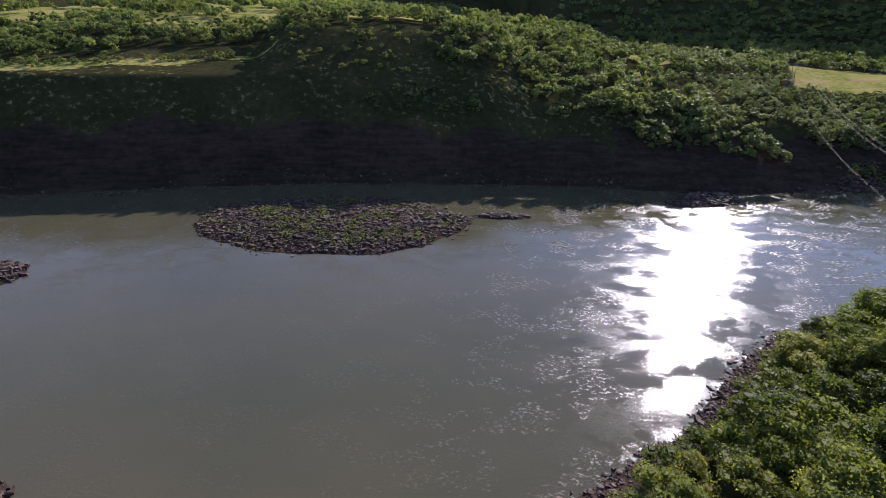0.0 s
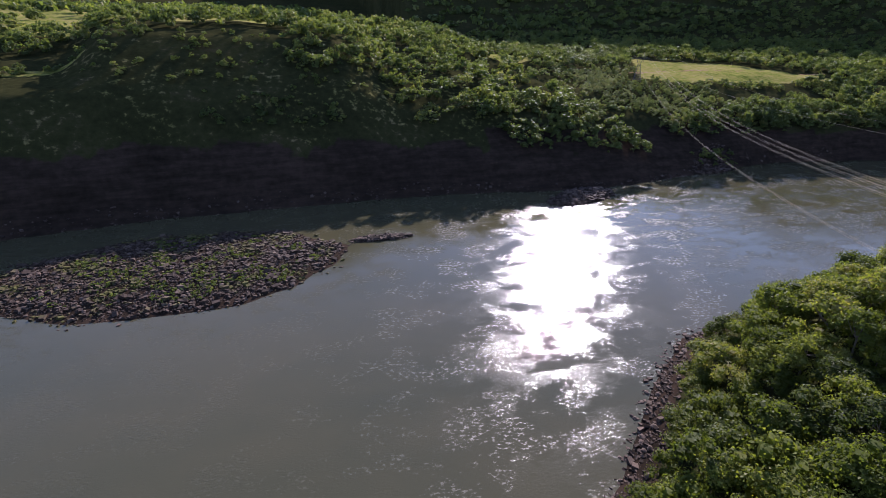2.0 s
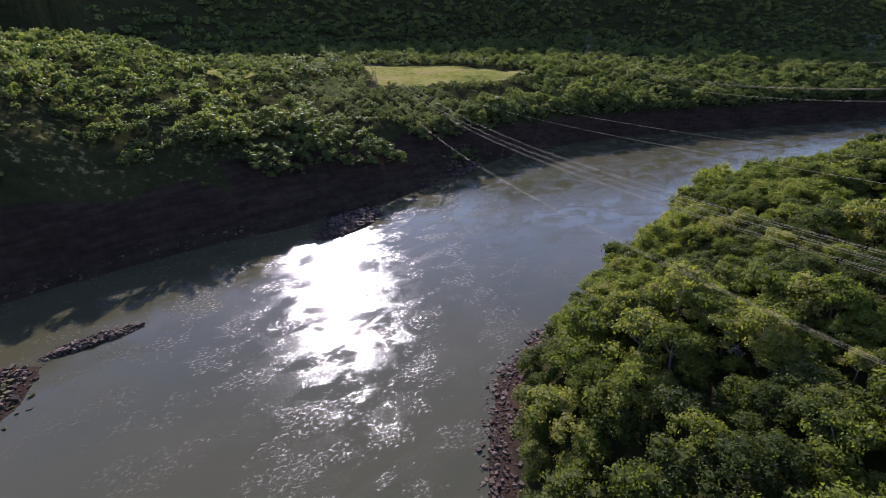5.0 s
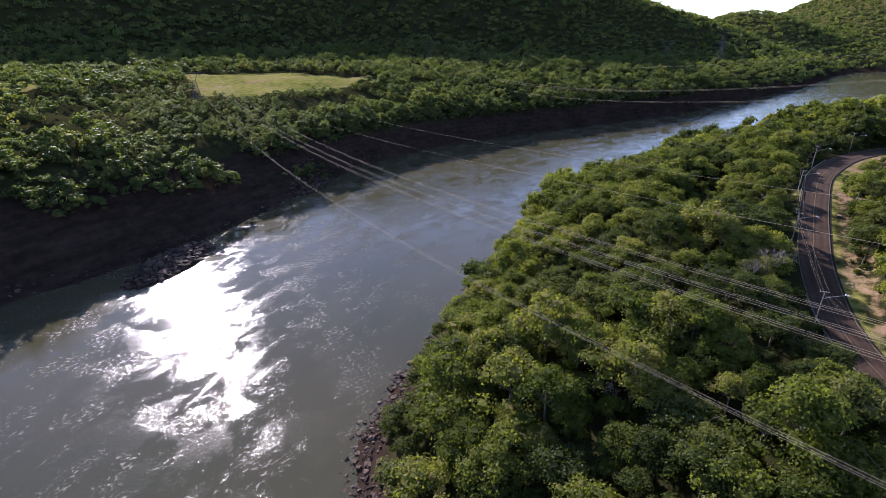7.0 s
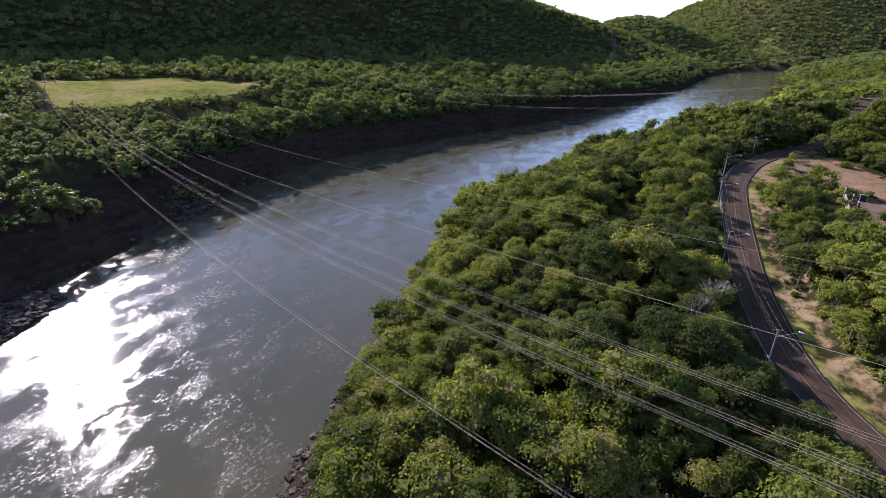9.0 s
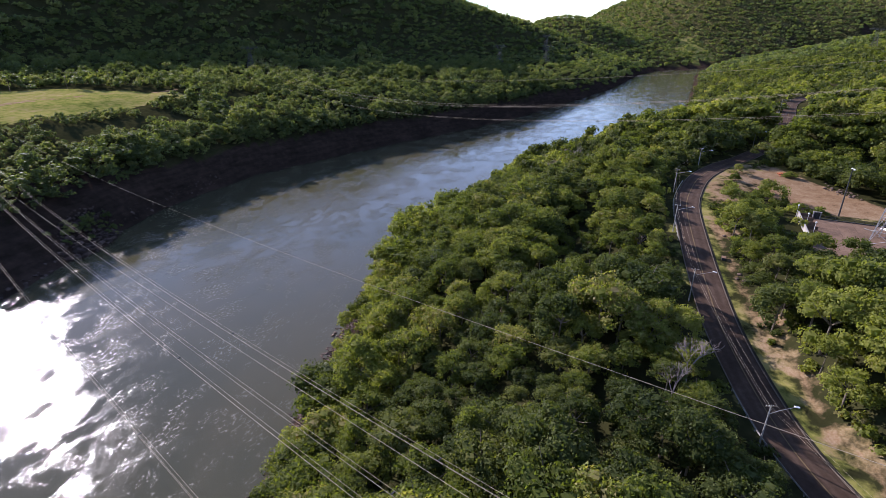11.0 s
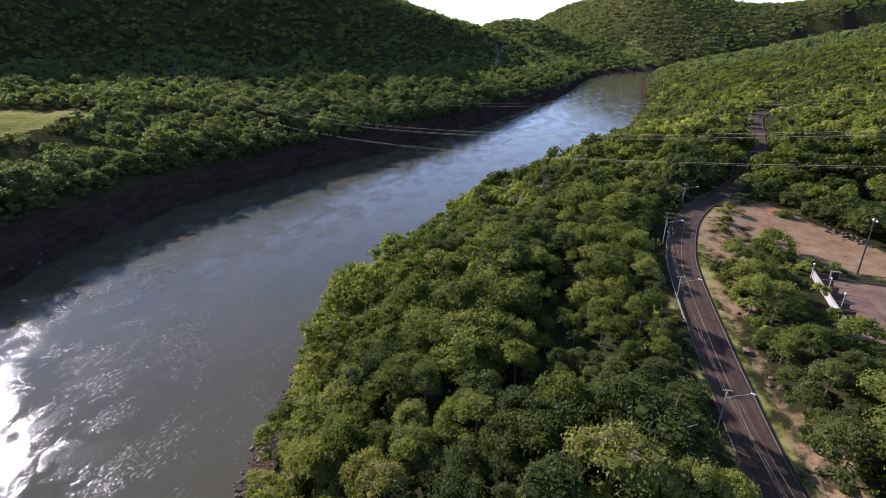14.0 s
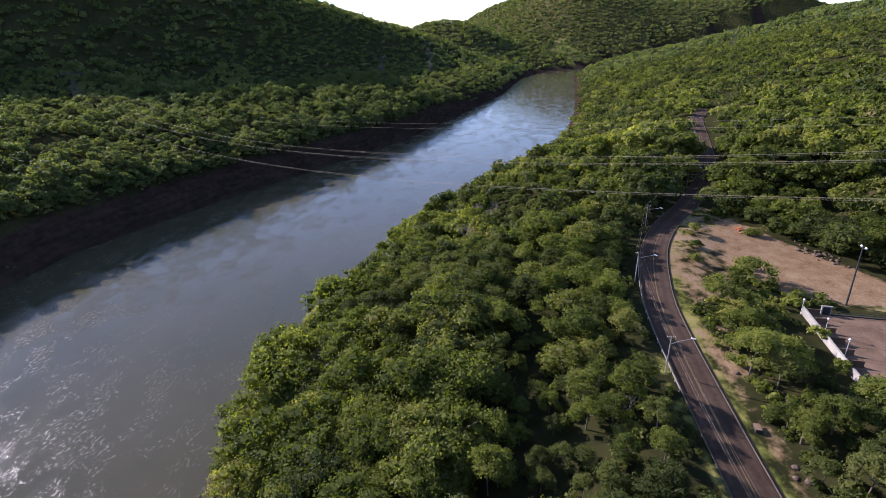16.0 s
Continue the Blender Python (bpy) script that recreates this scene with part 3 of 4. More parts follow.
def grove(name, label, spots, variants, material, choose=None):
    """Many trees joined: spots are rows of x, y, z, scale; each takes one of the variants, turned."""
    rng = np.random.RandomState(len(spots))
    verts, quads, tint, kinds, base = [], [], [], [], 0
    for k, (x, y, z, s) in enumerate(spots):
        v, q = variants[rng.randint(len(variants))]
        a = rng.uniform(0, 6.28)
        c, sn = math.cos(a) * s, math.sin(a) * s
        verts.append(np.stack([v[:, 0] * c - v[:, 1] * sn + x, v[:, 0] * sn + v[:, 1] * c + y, v[:, 2] * s * rng.uniform(0.85, 1.15) + z], -1))
        quads.append(q + base)
        tint.append(np.full(len(v), rng.rand()))
        kinds.append(np.full(len(q), choose(x, y, rng) if choose else 0, np.int32))
        base += len(v)
    all_materials = material if isinstance(material, tuple) else (material,)
    me = quads_mesh(name, np.concatenate(verts), np.concatenate(quads), all_materials[0], np.concatenate(tint))
    for m in all_materials[1:]:
        me.materials.append(m)
    me.polygons.foreach_set("material_index", np.concatenate(kinds))
    return tagged(new(name, me), label, "trees", kind="stuff")


def species(x, y, rng):
    """Which foliage grows at a place: 0 common, 1 dark, 2 pale; they stand in drifts."""
    n = float(value_noise(np.array([x]), np.array([y]), 28)[0]) + rng.uniform(-0.45, 0.45)
    by_road = float(nearest(np.array([x]), np.array([y]), ROAD)[0][0]) < 20 and x < 372
    return 2 if n > (0.25 if by_road else 0.72) else 1 if n < -0.1 else 0


def plant(rng, x0, x1, y0, y1, gap, keep):
    """Places for trees about gap metres apart, where keep allows them."""
    xs, ys = np.meshgrid(np.arange(x0, x1, gap), np.arange(y0, y1, gap))
    xs = xs + rng.uniform(-0.42, 0.42, xs.shape) * gap
    ys = ys + rng.uniform(-0.42, 0.42, ys.shape) * gap
    xs, ys = xs.ravel(), ys.ravel()
    k = keep(xs, ys)
    return xs[k], ys[k]


def near_keep(x, y):
    ds, ss, _ = nearest(x, y, SOUTH)
    dr, sr, ar = nearest(x, y, ROAD)
    ok = (ss < 0) & (ds > 6.5)
    edge = np.where(sr > 0, np.where(ar > 345, 7.5, 11.0), np.where((ar > 140) & (ar < 292), 9.8, np.where(ar < 372, 11.5, 8.0)))
    ok &= dr > edge
    ok &= (inside(x, y, DIRT) < -1.5) & (inside(x, y, DRY) < -2)
    yard = np.maximum(np.abs(x - 270) - 17, np.abs(y - 8) - 16)
    ok &= (x > 40) & ~((y < 0) & (x < 130)) & ~((y < -32) & (x < 235))
    ok &= ~((np.hypot((x - 303) / 26, (y - 156) / 7) < 1) & (value_noise(x, y, 6) > -0.3))
    north = np.maximum(np.abs(x - 274) - 22, np.abs(y - 14) - 24)
    return ok & (yard > 4) & (north > 0) & ((y > -90) | (x > 300))


rng = np.random.RandomState(11)
nxs, nys = plant(rng, -60, 470, -170, 185, 6.7, near_keep)
nzs = land(nxs, nys)
scale = (0.45 + 0.95 * rng.beta(2, 2, len(nxs))) * (1 + 0.5 * value_noise(nxs, nys, 30))
road_at = nearest(nxs, nys, ROAD)
scale = np.clip(scale, 0.62, np.where((road_at[1] < 0) & (nxs < 330), 1.25, 1.7))
scale *= np.where((road_at[2] > 345) & (road_at[2] < 440) & (road_at[1] > 0) & (road_at[0] < 34), 1.4, 1.0)
# A row of tall trees on the river side of a low, shaded hollow.
tall_row = ((nxs - 272) / 34) ** 2 + ((nys - 115) / 10) ** 2 < 1
hollow = ((nxs - 254) / 30) ** 2 + ((nys - 95) / 9) ** 2 < 1
scale = np.where(tall_row, np.maximum(scale, 1.1) * 1.3, np.where(hollow, 0.5, scale))
ds_near = nearest(nxs, nys, SOUTH)[0]
scale = np.where((road_at[1] > 0) & (road_at[0] < 19) & (nxs < 335), np.minimum(scale, 0.88), scale)
scale *= np.where((nxs > 240) & (nxs < 305) & (nys < 47), 0.85, 1.0)
scale *= np.clip(0.9 + ds_near / 90, 0.9, 1.0) * np.where((nxs > 255) & (nxs < 345) & (ds_near < 32), 1.25, 1.0)

variants = []
for k in range(9):
    r = rng.uniform(4.6, 6.6)
    low, high = rng.uniform(2.2, 3.6), rng.uniform(9, 12.5)
    variants.append((r, low, high, crown(rng, r, low, high, 28, 2500, 0.215, (0.17, 0.34))))
wood_variants = [crown(rng, rng.uniform(4.4, 6.4), 2.0, rng.uniform(9, 12.5), 20, 1500, 0.245, (0.19, 0.37)) for k in range(8)]
light_variants = [crown(rng, rng.uniform(4.8, 6.6), 1.5, rng.uniform(8.5, 12), 16, 600, 0.45, (0.21, 0.39)) for k in range(8)]

FOLIAGE = ((LEAF, "broadleaf tree with a full mid-green crown on the wooded bank"), (LEAF_DARK, "dark green broadleaf tree in the dense wood of the bank"), (LEAF_PALE, "pale yellow-green broadleaf tree near the road"))
trees = {}
for k, (r, low, high, (v, q)) in enumerate(variants):
    trunk_mesh = None
    for kind, (leaf, label) in enumerate(FOLIAGE):
        tree = tagged(new("tree"), label, "tree", "trees of the near bank")
        if trunk_mesh is None:
            trunk_mesh = part("trunk", trunk_bm(rng, low, high, r, rng.uniform(0.2, 0.3), 5), BARK, tree).data
        else:
            new("trunk", trunk_mesh).parent = tree
        new("crown", quads_mesh("crown", v, q, leaf, np.zeros(len(v)))).parent = tree
        trees.setdefault(kind, []).append([tree, False])

# The trees that the camera passes nearest are things of their own; the wood behind them is joined.
single = (nxs > 95) & (nxs < 262) & (nys > 42) & (nys < 150)
picks = np.where(single)[0]
if len(picks) > 300:
    picks = picks[np.argsort(np.hypot(nxs[picks] - 190, (nys[picks] - 85) * 1.3))][:300]
chosen = set(picks.tolist())
for i in picks:
    m = Matrix.LocRotScale((nxs[i], nys[i], nzs[i]), Euler((0, 0, rng.uniform(0, 6.28))), None)
    pick = trees[species(nxs[i], nys[i], rng)][rng.randint(len(variants))]
    tree = copy_thing(pick[0], m) if pick[1] else pick[0]
    pick[1] = True
    tree.matrix_basis = m
    tree.scale = (scale[i], scale[i], scale[i] * rng.uniform(0.85, 1.15))
for kind in trees:
    for tree, used in trees[kind]:
        if not used:
            for o in (*tree.children, tree):
                bpy.data.objects.remove(o)
rest = [i for i in range(len(nxs)) if i not in chosen]
close = [i for i in rest if nxs[i] < 335 and nys[i] > (20 if nxs[i] < 200 else -25)]
grove("near_wood", "dense green broadleaf wood on the near bank", [(nxs[i], nys[i], nzs[i], scale[i]) for i in close], wood_variants, (LEAF, LEAF_DARK, LEAF_PALE), species)
near_set = set(close)
back = [i for i in rest if i not in near_set]
deep = [i for i in back if nys[i] < -45 or nxs[i] > 405]
back = [i for i in back if not (nys[i] < -45 or nxs[i] > 405)]
deep_variants = [crown(rng, rng.uniform(4.8, 6.6), 1.0, rng.uniform(8.5, 12), 9, 330, 0.6, (0.25, 0.43)) for k in range(8)]
grove("slope_wood", "dense green wood climbing the slope beyond the road", [(nxs[i], nys[i], nzs[i], scale[i]) for i in deep], deep_variants, (LEAF, LEAF_DARK, LEAF_PALE), species)
grove("road_wood", "dense green broadleaf wood beyond the road", [(nxs[i], nys[i], nzs[i], scale[i]) for i in back], light_variants, (LEAF, LEAF_DARK, LEAF_PALE), species)


def under_keep(x, y):
    ds, ss, _ = nearest(x, y, SOUTH)
    dr, sr, ar = nearest(x, y, ROAD)
    yard = np.maximum(np.abs(x - 270) - 17, np.abs(y - 8) - 16)
    ok = (ss < 0) & (dr > np.where(sr > 0, 7.0, np.where((ar > 195) & (ar < 292), 8.6, 10.5))) & (dr < np.where(sr > 0, 20, 45)) & (ar > 120) & (ar < 400)
    return ok & (inside(x, y, DIRT) < -0.5) & (inside(x, y, DRY) < 0) & (yard > 3)


ux, uy = plant(rng, 110, 400, -60, 95, 4.4, under_keep)
wx, wy = plant(rng, 80, 330, 40, 175, 7.0, lambda x, y: near_keep(x, y) & ~under_keep(x, y))
ux, uy = np.concatenate([ux, wx]), np.concatenate([uy, wy])
low_variants = [crown(rng, rng.uniform(2.0, 3.0), 0.1, rng.uniform(2.2, 4.2), 6, 150, 0.33, (0.27, 0.5)) for k in range(8)]
grove("undergrowth", "shrubs and saplings under the trees beside the road", list(zip(ux, uy, land(ux, uy) - 0.2, rng.uniform(0.5, 1.3, len(ux)))), low_variants, (LEAF, LEAF_DARK, LEAF_PALE), species)


# Woods across the river and beyond, in ever coarser crowns.
def far_keep(x, y):
    dn, sn, an = nearest(x, y, NORTH)
    h = land(x, y)
    ok = (sn > 0) & (dn > np.where(an > 320, 15, np.where(an > 200, 20, np.where(an > 120, 24, np.where(an > 60, 36, 46)))))
    ok &= inside(x, y, FIELD) < -3
    cover = value_noise(x, y, 60) + 0.6 * value_noise(x, y, 22)
    meadow = inside(x, y, MEADOW) > -5
    ok &= np.where(meadow, cover > 0.1, True)
    dl, sl, _ = nearest(x, y, LEDGE)
    ok &= (x > -10) | ((sl > 0) & (dl > np.where(x < -120, 30, 16)))
    bare = (an < 60) & (dn < 68)
    ok &= np.where(bare, cover > 0.12, cover > -0.8)
    return ok


rng = np.random.RandomState(21)
mid_variants = [crown(rng, rng.uniform(5.2, 7.6), 0.6, rng.uniform(7.5, 11.5), 10, 230, 0.56, (0.21, 0.4)) for k in range(8)]
bench = lambda x, y: (nearest(x, y, NORTH)[0] < 175) & (x > 190)
fx, fy = plant(rng, -420, 780, 300, 760, 13.0, lambda x, y: far_keep(x, y) & ~bench(x, y))
bx, by = plant(rng, 190, 1000, 100, 560, 9.5, lambda x, y: far_keep(x, y) & bench(x, y))
lx, ly = plant(rng, 330, 1000, 90, 400, 8, lambda x, y: (nearest(x, y, NORTH)[1] > 0) & (nearest(x, y, NORTH)[0] > 14) & (nearest(x, y, NORTH)[0] < 45))
bx, by = np.concatenate([bx, lx]), np.concatenate([by, ly])
big_variants = [crown(rng, rng.uniform(5.4, 7.8), 0.5, rng.uniform(9, 13), 13, 330, 0.5, (0.19, 0.36)) for k in range(8)]
size = (0.55 + 1.05 * rng.beta(1.5, 2.4, len(bx))) * (1 + 0.25 * value_noise(bx, by, 35)) * np.clip(0.72 + nearest(bx, by, NORTH)[0] / 120, 0.72, 1.0)
size *= np.where((bx < 480) & (nearest(bx, by, NORTH)[0] > 42), np.clip(1.0 - (480 - bx) / 120, 0.5, 1.0), 1.0)
lawn = inside(bx, by, FIELD) < -9
bx, by, size = bx[lawn], by[lawn], size[lawn]
tx, ty = plant(rng, 230, 480, 330, 500, 7.0, lambda x, y: far_keep(x, y) & bench(x, y) & (nearest(x, y, NORTH)[0] > 30) & (inside(x, y, FIELD) < -4))
bx, by, size = np.concatenate([bx, tx]), np.concatenate([by, ty]), np.concatenate([size, rng.uniform(0.3, 0.6, len(tx))])
gx2, gy2 = plant(rng, 110, 222, 325, 415, 8.5, lambda x, y: far_keep(x, y) & (nearest(x, y, NORTH)[0] < 75))
bx, by, size = np.concatenate([bx, gx2]), np.concatenate([by, gy2]), np.concatenate([size, rng.uniform(0.5, 0.95, len(gx2))])
grove("bench_wood", "dense broadleaf wood with large rounded crowns above the far shore", list(zip(bx, by, land(bx, by), size)), big_variants, LEAF_FAR_HAZE)
grove("far_bank_wood", "broadleaf woods on the hillside across the river", list(zip(fx, fy, land(fx, fy), 0.75 + 0.85 * rng.beta(1.8, 2.2, len(fx)))), mid_variants, LEAF_FAR_HAZE)


def hill_keep(x, y):
    dn, sn, _ = nearest(x, y, NORTH)
    ds, ss, _ = nearest(x, y, SOUTH)
    done_b = bench(x, y) & (x < 1000) & (y > 100) & (sn > 0)
    done_n = (x > -420) & (x < 780) & (y > 300) & (y < 760)
    done_s = (x > -60) & (x < 470) & (y > np.where(x > 300, -170, -90)) & (y < 185)
    dr = nearest(x, y, ROAD)[0]
    return (((sn > 0) & (dn > 5)) | ((ss < 0) & (ds > 7))) & ~done_n & ~done_s & ~done_b & (dr > 9)


hill_variants = [crown(rng, rng.uniform(6.2, 8.4), 0.2, rng.uniform(6, 8.5), 4, 64, 1.2, (0.3, 0.5)) for k in range(8)]
hill_far = [crown(rng, rng.uniform(6.5, 8.5), 0.0, rng.uniform(4, 6), 2, 24, 1.75, (0.4, 0.6)) for k in range(8)]
hx, hy = plant(rng, 430, 1300, -520, 420, 12.5, hill_keep)
grow = rng.uniform(0.6, 1.25, len(hx))
home_side = nearest(hx, hy, SOUTH)[1] < 0
for side, name, words, foliage, choose in ((home_side, "slope_forest", "mixed green forest climbing the slope along the near bank", (LEAF, LEAF_DARK, LEAF_PALE), species), (~home_side, "valley_wood", "broadleaf woods along the far side of the valley", LEAF_FAR_HAZE, None)):
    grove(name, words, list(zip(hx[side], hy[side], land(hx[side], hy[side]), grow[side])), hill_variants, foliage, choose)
outer = lambda x, y: (nearest(x, y, SOUTH)[1] < 0) & (nearest(x, y, SOUTH)[0] > 14) & (nearest(x, y, ROAD)[0] > 9.5) & ~near_keep(x, y) & ~under_keep(x, y) & ((x < 235) | (y < -40))
home = lambda x, y: (x > -70) & (y > -90) & (y < 90)
ox, oy = plant(rng, -70, 300, -90, 90, 7.4, lambda x, y: outer(x, y) & home(x, y))
seen = (ox > 45) & (oy > -5)
grove("bank_wood", "dense green broadleaf wood above the near shore", list(zip(ox[seen], oy[seen], land(ox[seen], oy[seen]), rng.uniform(0.6, 1.05, seen.sum()))), wood_variants, (LEAF, LEAF_DARK, LEAF_PALE), species)
ox, oy = ox[~seen], oy[~seen]
grove("outer_wood", "green wood on the near bank upstream and above the road", list(zip(ox, oy, land(ox, oy), rng.uniform(0.6, 1.05, len(ox)))), hill_variants, (LEAF, LEAF_DARK, LEAF_PALE), species)
ox, oy = plant(rng, -420, 300, -420, 260, 19, lambda x, y: outer(x, y) & ~home(x, y))
grove("upstream_wood", "broadleaf woods on the near bank upstream", list(zip(ox, oy, land(ox, oy), rng.uniform(0.9, 1.5, len(ox)))), hill_variants, LEAF)
ridge = lambda x, y: (x > 300) & (x < 1450) & (y > 300) & (y < 1050) & ~((x < 780) & (y < 760))
hx, hy = plant(rng, 300, 1450, 300, 1050, 16, lambda x, y: hill_keep(x, y) & ridge(x, y) & ~((x > 430) & (x < 1300) & (y < 420)))
grove("mountain_wood", "dark woods on the steep shaded mountainside", list(zip(hx, hy, land(hx, hy) - 1, rng.uniform(1.0, 1.9, len(hx)))), hill_variants, LEAF_FAR_HAZE)
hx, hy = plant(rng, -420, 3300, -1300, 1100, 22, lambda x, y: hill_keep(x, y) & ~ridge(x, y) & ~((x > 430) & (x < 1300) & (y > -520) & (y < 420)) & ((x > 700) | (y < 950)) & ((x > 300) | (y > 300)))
grove("hill_wood", "distant woods on the hills", list(zip(hx, hy, land(hx, hy), rng.uniform(1.2, 2.0, len(hx)))), hill_far, LEAF_FAR_HAZE)

# ---- road ----
ROAD_LINE = curve_points(ROAD, 3.0)


def ribbon(name, line, offset_a, offset_b, lift, material, thick=0.0):
    """A strip along a line, between two sideways offsets (left positive), draped on the road bed."""
    d = np.gradient(line, axis=0)
    n = np.stack([-d[:, 1], d[:, 0]], -1) / np.linalg.norm(d, axis=1)[:, None]
    z = road_height(line[:, 0])
    a, b = line + n * offset_a, line + n * offset_b
    k = len(line)
    if not thick:
        v = np.concatenate([np.c_[b, z + lift], np.c_[a, z + lift]])
        i = np.arange(k - 1)
        q = np.stack([i, i + 1, k + i + 1, k + i], -1)
    else:
        v = np.concatenate([np.c_[b, z + lift - thick], np.c_[b, z + lift], np.c_[a, z + lift], np.c_[a, z + lift - thick]])
        i = np.arange(k - 1)
        q = np.concatenate([np.stack([r * k + i, r * k + i + 1, (r + 1) * k + i + 1, (r + 1) * k + i], -1) for r in range(3)])
        q = q[:, ::-1]
    me = quads_mesh(name, v, q, material, None, False)
    across = np.concatenate([np.full(k, 1.0), np.full(k, 1.0), np.full(k, -1.0), np.full(k, -1.0)])[-len(v):]
    if not thick:
        across = np.concatenate([np.full(k, 1.0), np.full(k, -1.0)])
    me.attributes.new("across", "FLOAT", "POINT").data.foreach_set("value", across.astype(np.float32))
    return new(name, me)


tagged(ribbon("road", ROAD_LINE, 3.9, -3.9, 0.12, ASPHALT, 0.5), "two-lane dark purplish asphalt road with worn edges", "road", kind="structure")
for name, side, label in (("kerb_river", 3.9, "worn concrete kerb on the river side of the road"), ("kerb_hill", -4.15, "worn concrete kerb with a gutter on the hill side of the road")):
    tagged(ribbon(name, ROAD_LINE, side + 0.2, side, 0.22, KERB, 0.7), label, "kerb", kind="structure")
gutter_line = ROAD_LINE[(ROAD_LINE[:, 0] > 90) & (ROAD_LINE[:, 0] < 345)]
tagged(ribbon("gutter", gutter_line, -4.2, -4.8, 0.03, GUTTER, 0.3), "dark drainage gutter beside the kerb", "gutter", kind="structure")


def beside(x, offset):
    """A place at the given x along the road, offset to its left, and the road's direction there."""
    i = int(np.argmin(np.abs(ROAD_LINE[:, 0] - x)))
    d = ROAD_LINE[min(i + 1, len(ROAD_LINE) - 1)] - ROAD_LINE[i - 1]
    d = d / np.linalg.norm(d)
    p = ROAD_LINE[i] + np.array((-d[1], d[0])) * offset
    return p, d


def ground_at(x, y):
    return float(land(np.array([x]), np.array([y]))[0])


# ---- street lamps along the river side of the road, with their cables ----
def street_lamp():
    lamp = tagged(new("street_lamp"), "tall concrete street lamp with a long arm over the road", "lamp", "street lamps along the road")
    part("pole", rod(bmesh.new(), (0, 0, -1.5), (0, 0, 9.2), 0.17, 0.1, 10), CONCRETE, lamp)
    bm = bmesh.new()
    rod(bm, (0, 0.05, 7.2), (0, -1.4, 7.9), 0.05, 0.045)
    rod(bm, (0, -1.35, 7.88), (0, -4.1, 8.7), 0.05, 0.04)
    arm = part("arm", bm, STEEL, lamp, "galvanised steel arm")
    bm = bmesh.new()
    box(bm, (0.34, 0.95, 0.16), pose(0, -4.5, 8.78, 14))
    bmesh.ops.bevel(bm, geom=bm.edges[:], offset=0.05, segments=2)
    part("lamp_head", bm, WHITE, arm, "pale lamp head")
    part("crossbar", box(bmesh.new(), (0.1, 1.9, 0.12), pose(0, 0, 8.95)), WOOD, lamp, "weathered timber crossbar")
    for y in (-0.8, -0.35, 0.35, 0.8):
        part("insulator", rod(bmesh.new(), (0, y, 9.0), (0, y, 9.22), 0.05, 0.03, 6), WHITE, lamp, "white insulator")
    return lamp


lamp_spots = []
first_lamp = street_lamp()
for n, x in enumerate((133, 177, 221, 261.5, 303, 341, 398, 455, 510)):
    p, d = beside(x, 5.6)
    z = ground_at(p[0], p[1])
    turn = math.atan2(d[1], d[0])
    m = Matrix.LocRotScale((p[0], p[1], z), Euler((0, 0, turn)), None)
    if n:
        copy_thing(first_lamp, m)
    else:
        first_lamp.matrix_basis = m
    lamp_spots.append(m)


def hanging(a, b, sag, n=14):
    """Points of a cable that hangs from a to b."""
    a, b = Vector(a), Vector(b)
    return [a.lerp(b, u) - Vector((0, 0, 4 * sag * u * (1 - u))) for u in np.linspace(0, 1, n)]


def cable(name, points, radius, material, parent=None):
    """A thin round wire through the points, as a mesh."""
    p = np.array(points, float)
    d = np.gradient(p, axis=0)
    side = np.stack([-d[:, 1], d[:, 0], 0 * d[:, 0]], -1) / np.linalg.norm(d[:, :2], axis=1)[:, None]
    rings = np.stack([p + radius * (side * math.cos(a) + np.array((0, 0, 1.0)) * math.sin(a)) for a in np.arange(5) * 2 * math.pi / 5], 1)
    i, k = np.meshgrid(np.arange(len(p) - 1), np.arange(5), indexing="ij")
    k2 = (k + 1) % 5
    ob = new(name, quads_mesh(name, rings.reshape(-1, 3), np.stack([i * 5 + k, i * 5 + k2, (i + 1) * 5 + k2, (i + 1) * 5 + k], -1).reshape(-1, 4), material, None, True))
    ob.parent = parent
    return ob


for k, (a, b) in enumerate(zip(lamp_spots[:-1], lamp_spots[1:])):
    span = tagged(new("street_cable"), "thin overhead cables between the street lamps", "cable", "street cables")
    span.empty_display_size = 0.2
    for y in (-0.8, 0.35, 0.8):
        cable("wire", hanging(a @ Vector((0, y, 9.2)), b @ Vector((0, y, 9.2)), 0.7), 0.011, WIRE, span)

# ---- guard rails on the river side ----
post_mesh = None
for low, high in ((146, 194), (256, 316)):
    rail = tagged(new("guard_rail"), "pale stained steel guard rail on short posts beside the road", "guard rail", "guard rails along the road")
    rail_pts = [beside(x, 4.5)[0] for x in np.arange(low, high, 3.5)]
    bm, prev = bmesh.new(), None
    for p in rail_pts:
        z = float(road_height(p[0]))
        if post_mesh is None:
            post = part("post", box(bmesh.new(), (0.14, 0.14, 0.95), pose(0, 0, 0.42)), CONCRETE, rail)
            post_mesh = post.data
        else:
            post = new("post", post_mesh)
            post.parent = rail
        post.location = (p[0], p[1], z)
        ring = [bm.verts.new((p[0], p[1] + o, z + 0.72 + h)) for o, h in ((-0.02, -0.16), (-0.08, -0.08), (-0.02, 0), (-0.08, 0.08), (-0.02, 0.16), (0.03, 0.16), (0.03, -0.16))]
        if prev:
            for i in range(7):
                bm.faces.new((prev[i], prev[(i + 1) % 7], ring[(i + 1) % 7], ring[i]))
        prev = ring
    part("beam", bm, WALL, rail, "ribbed steel beam")


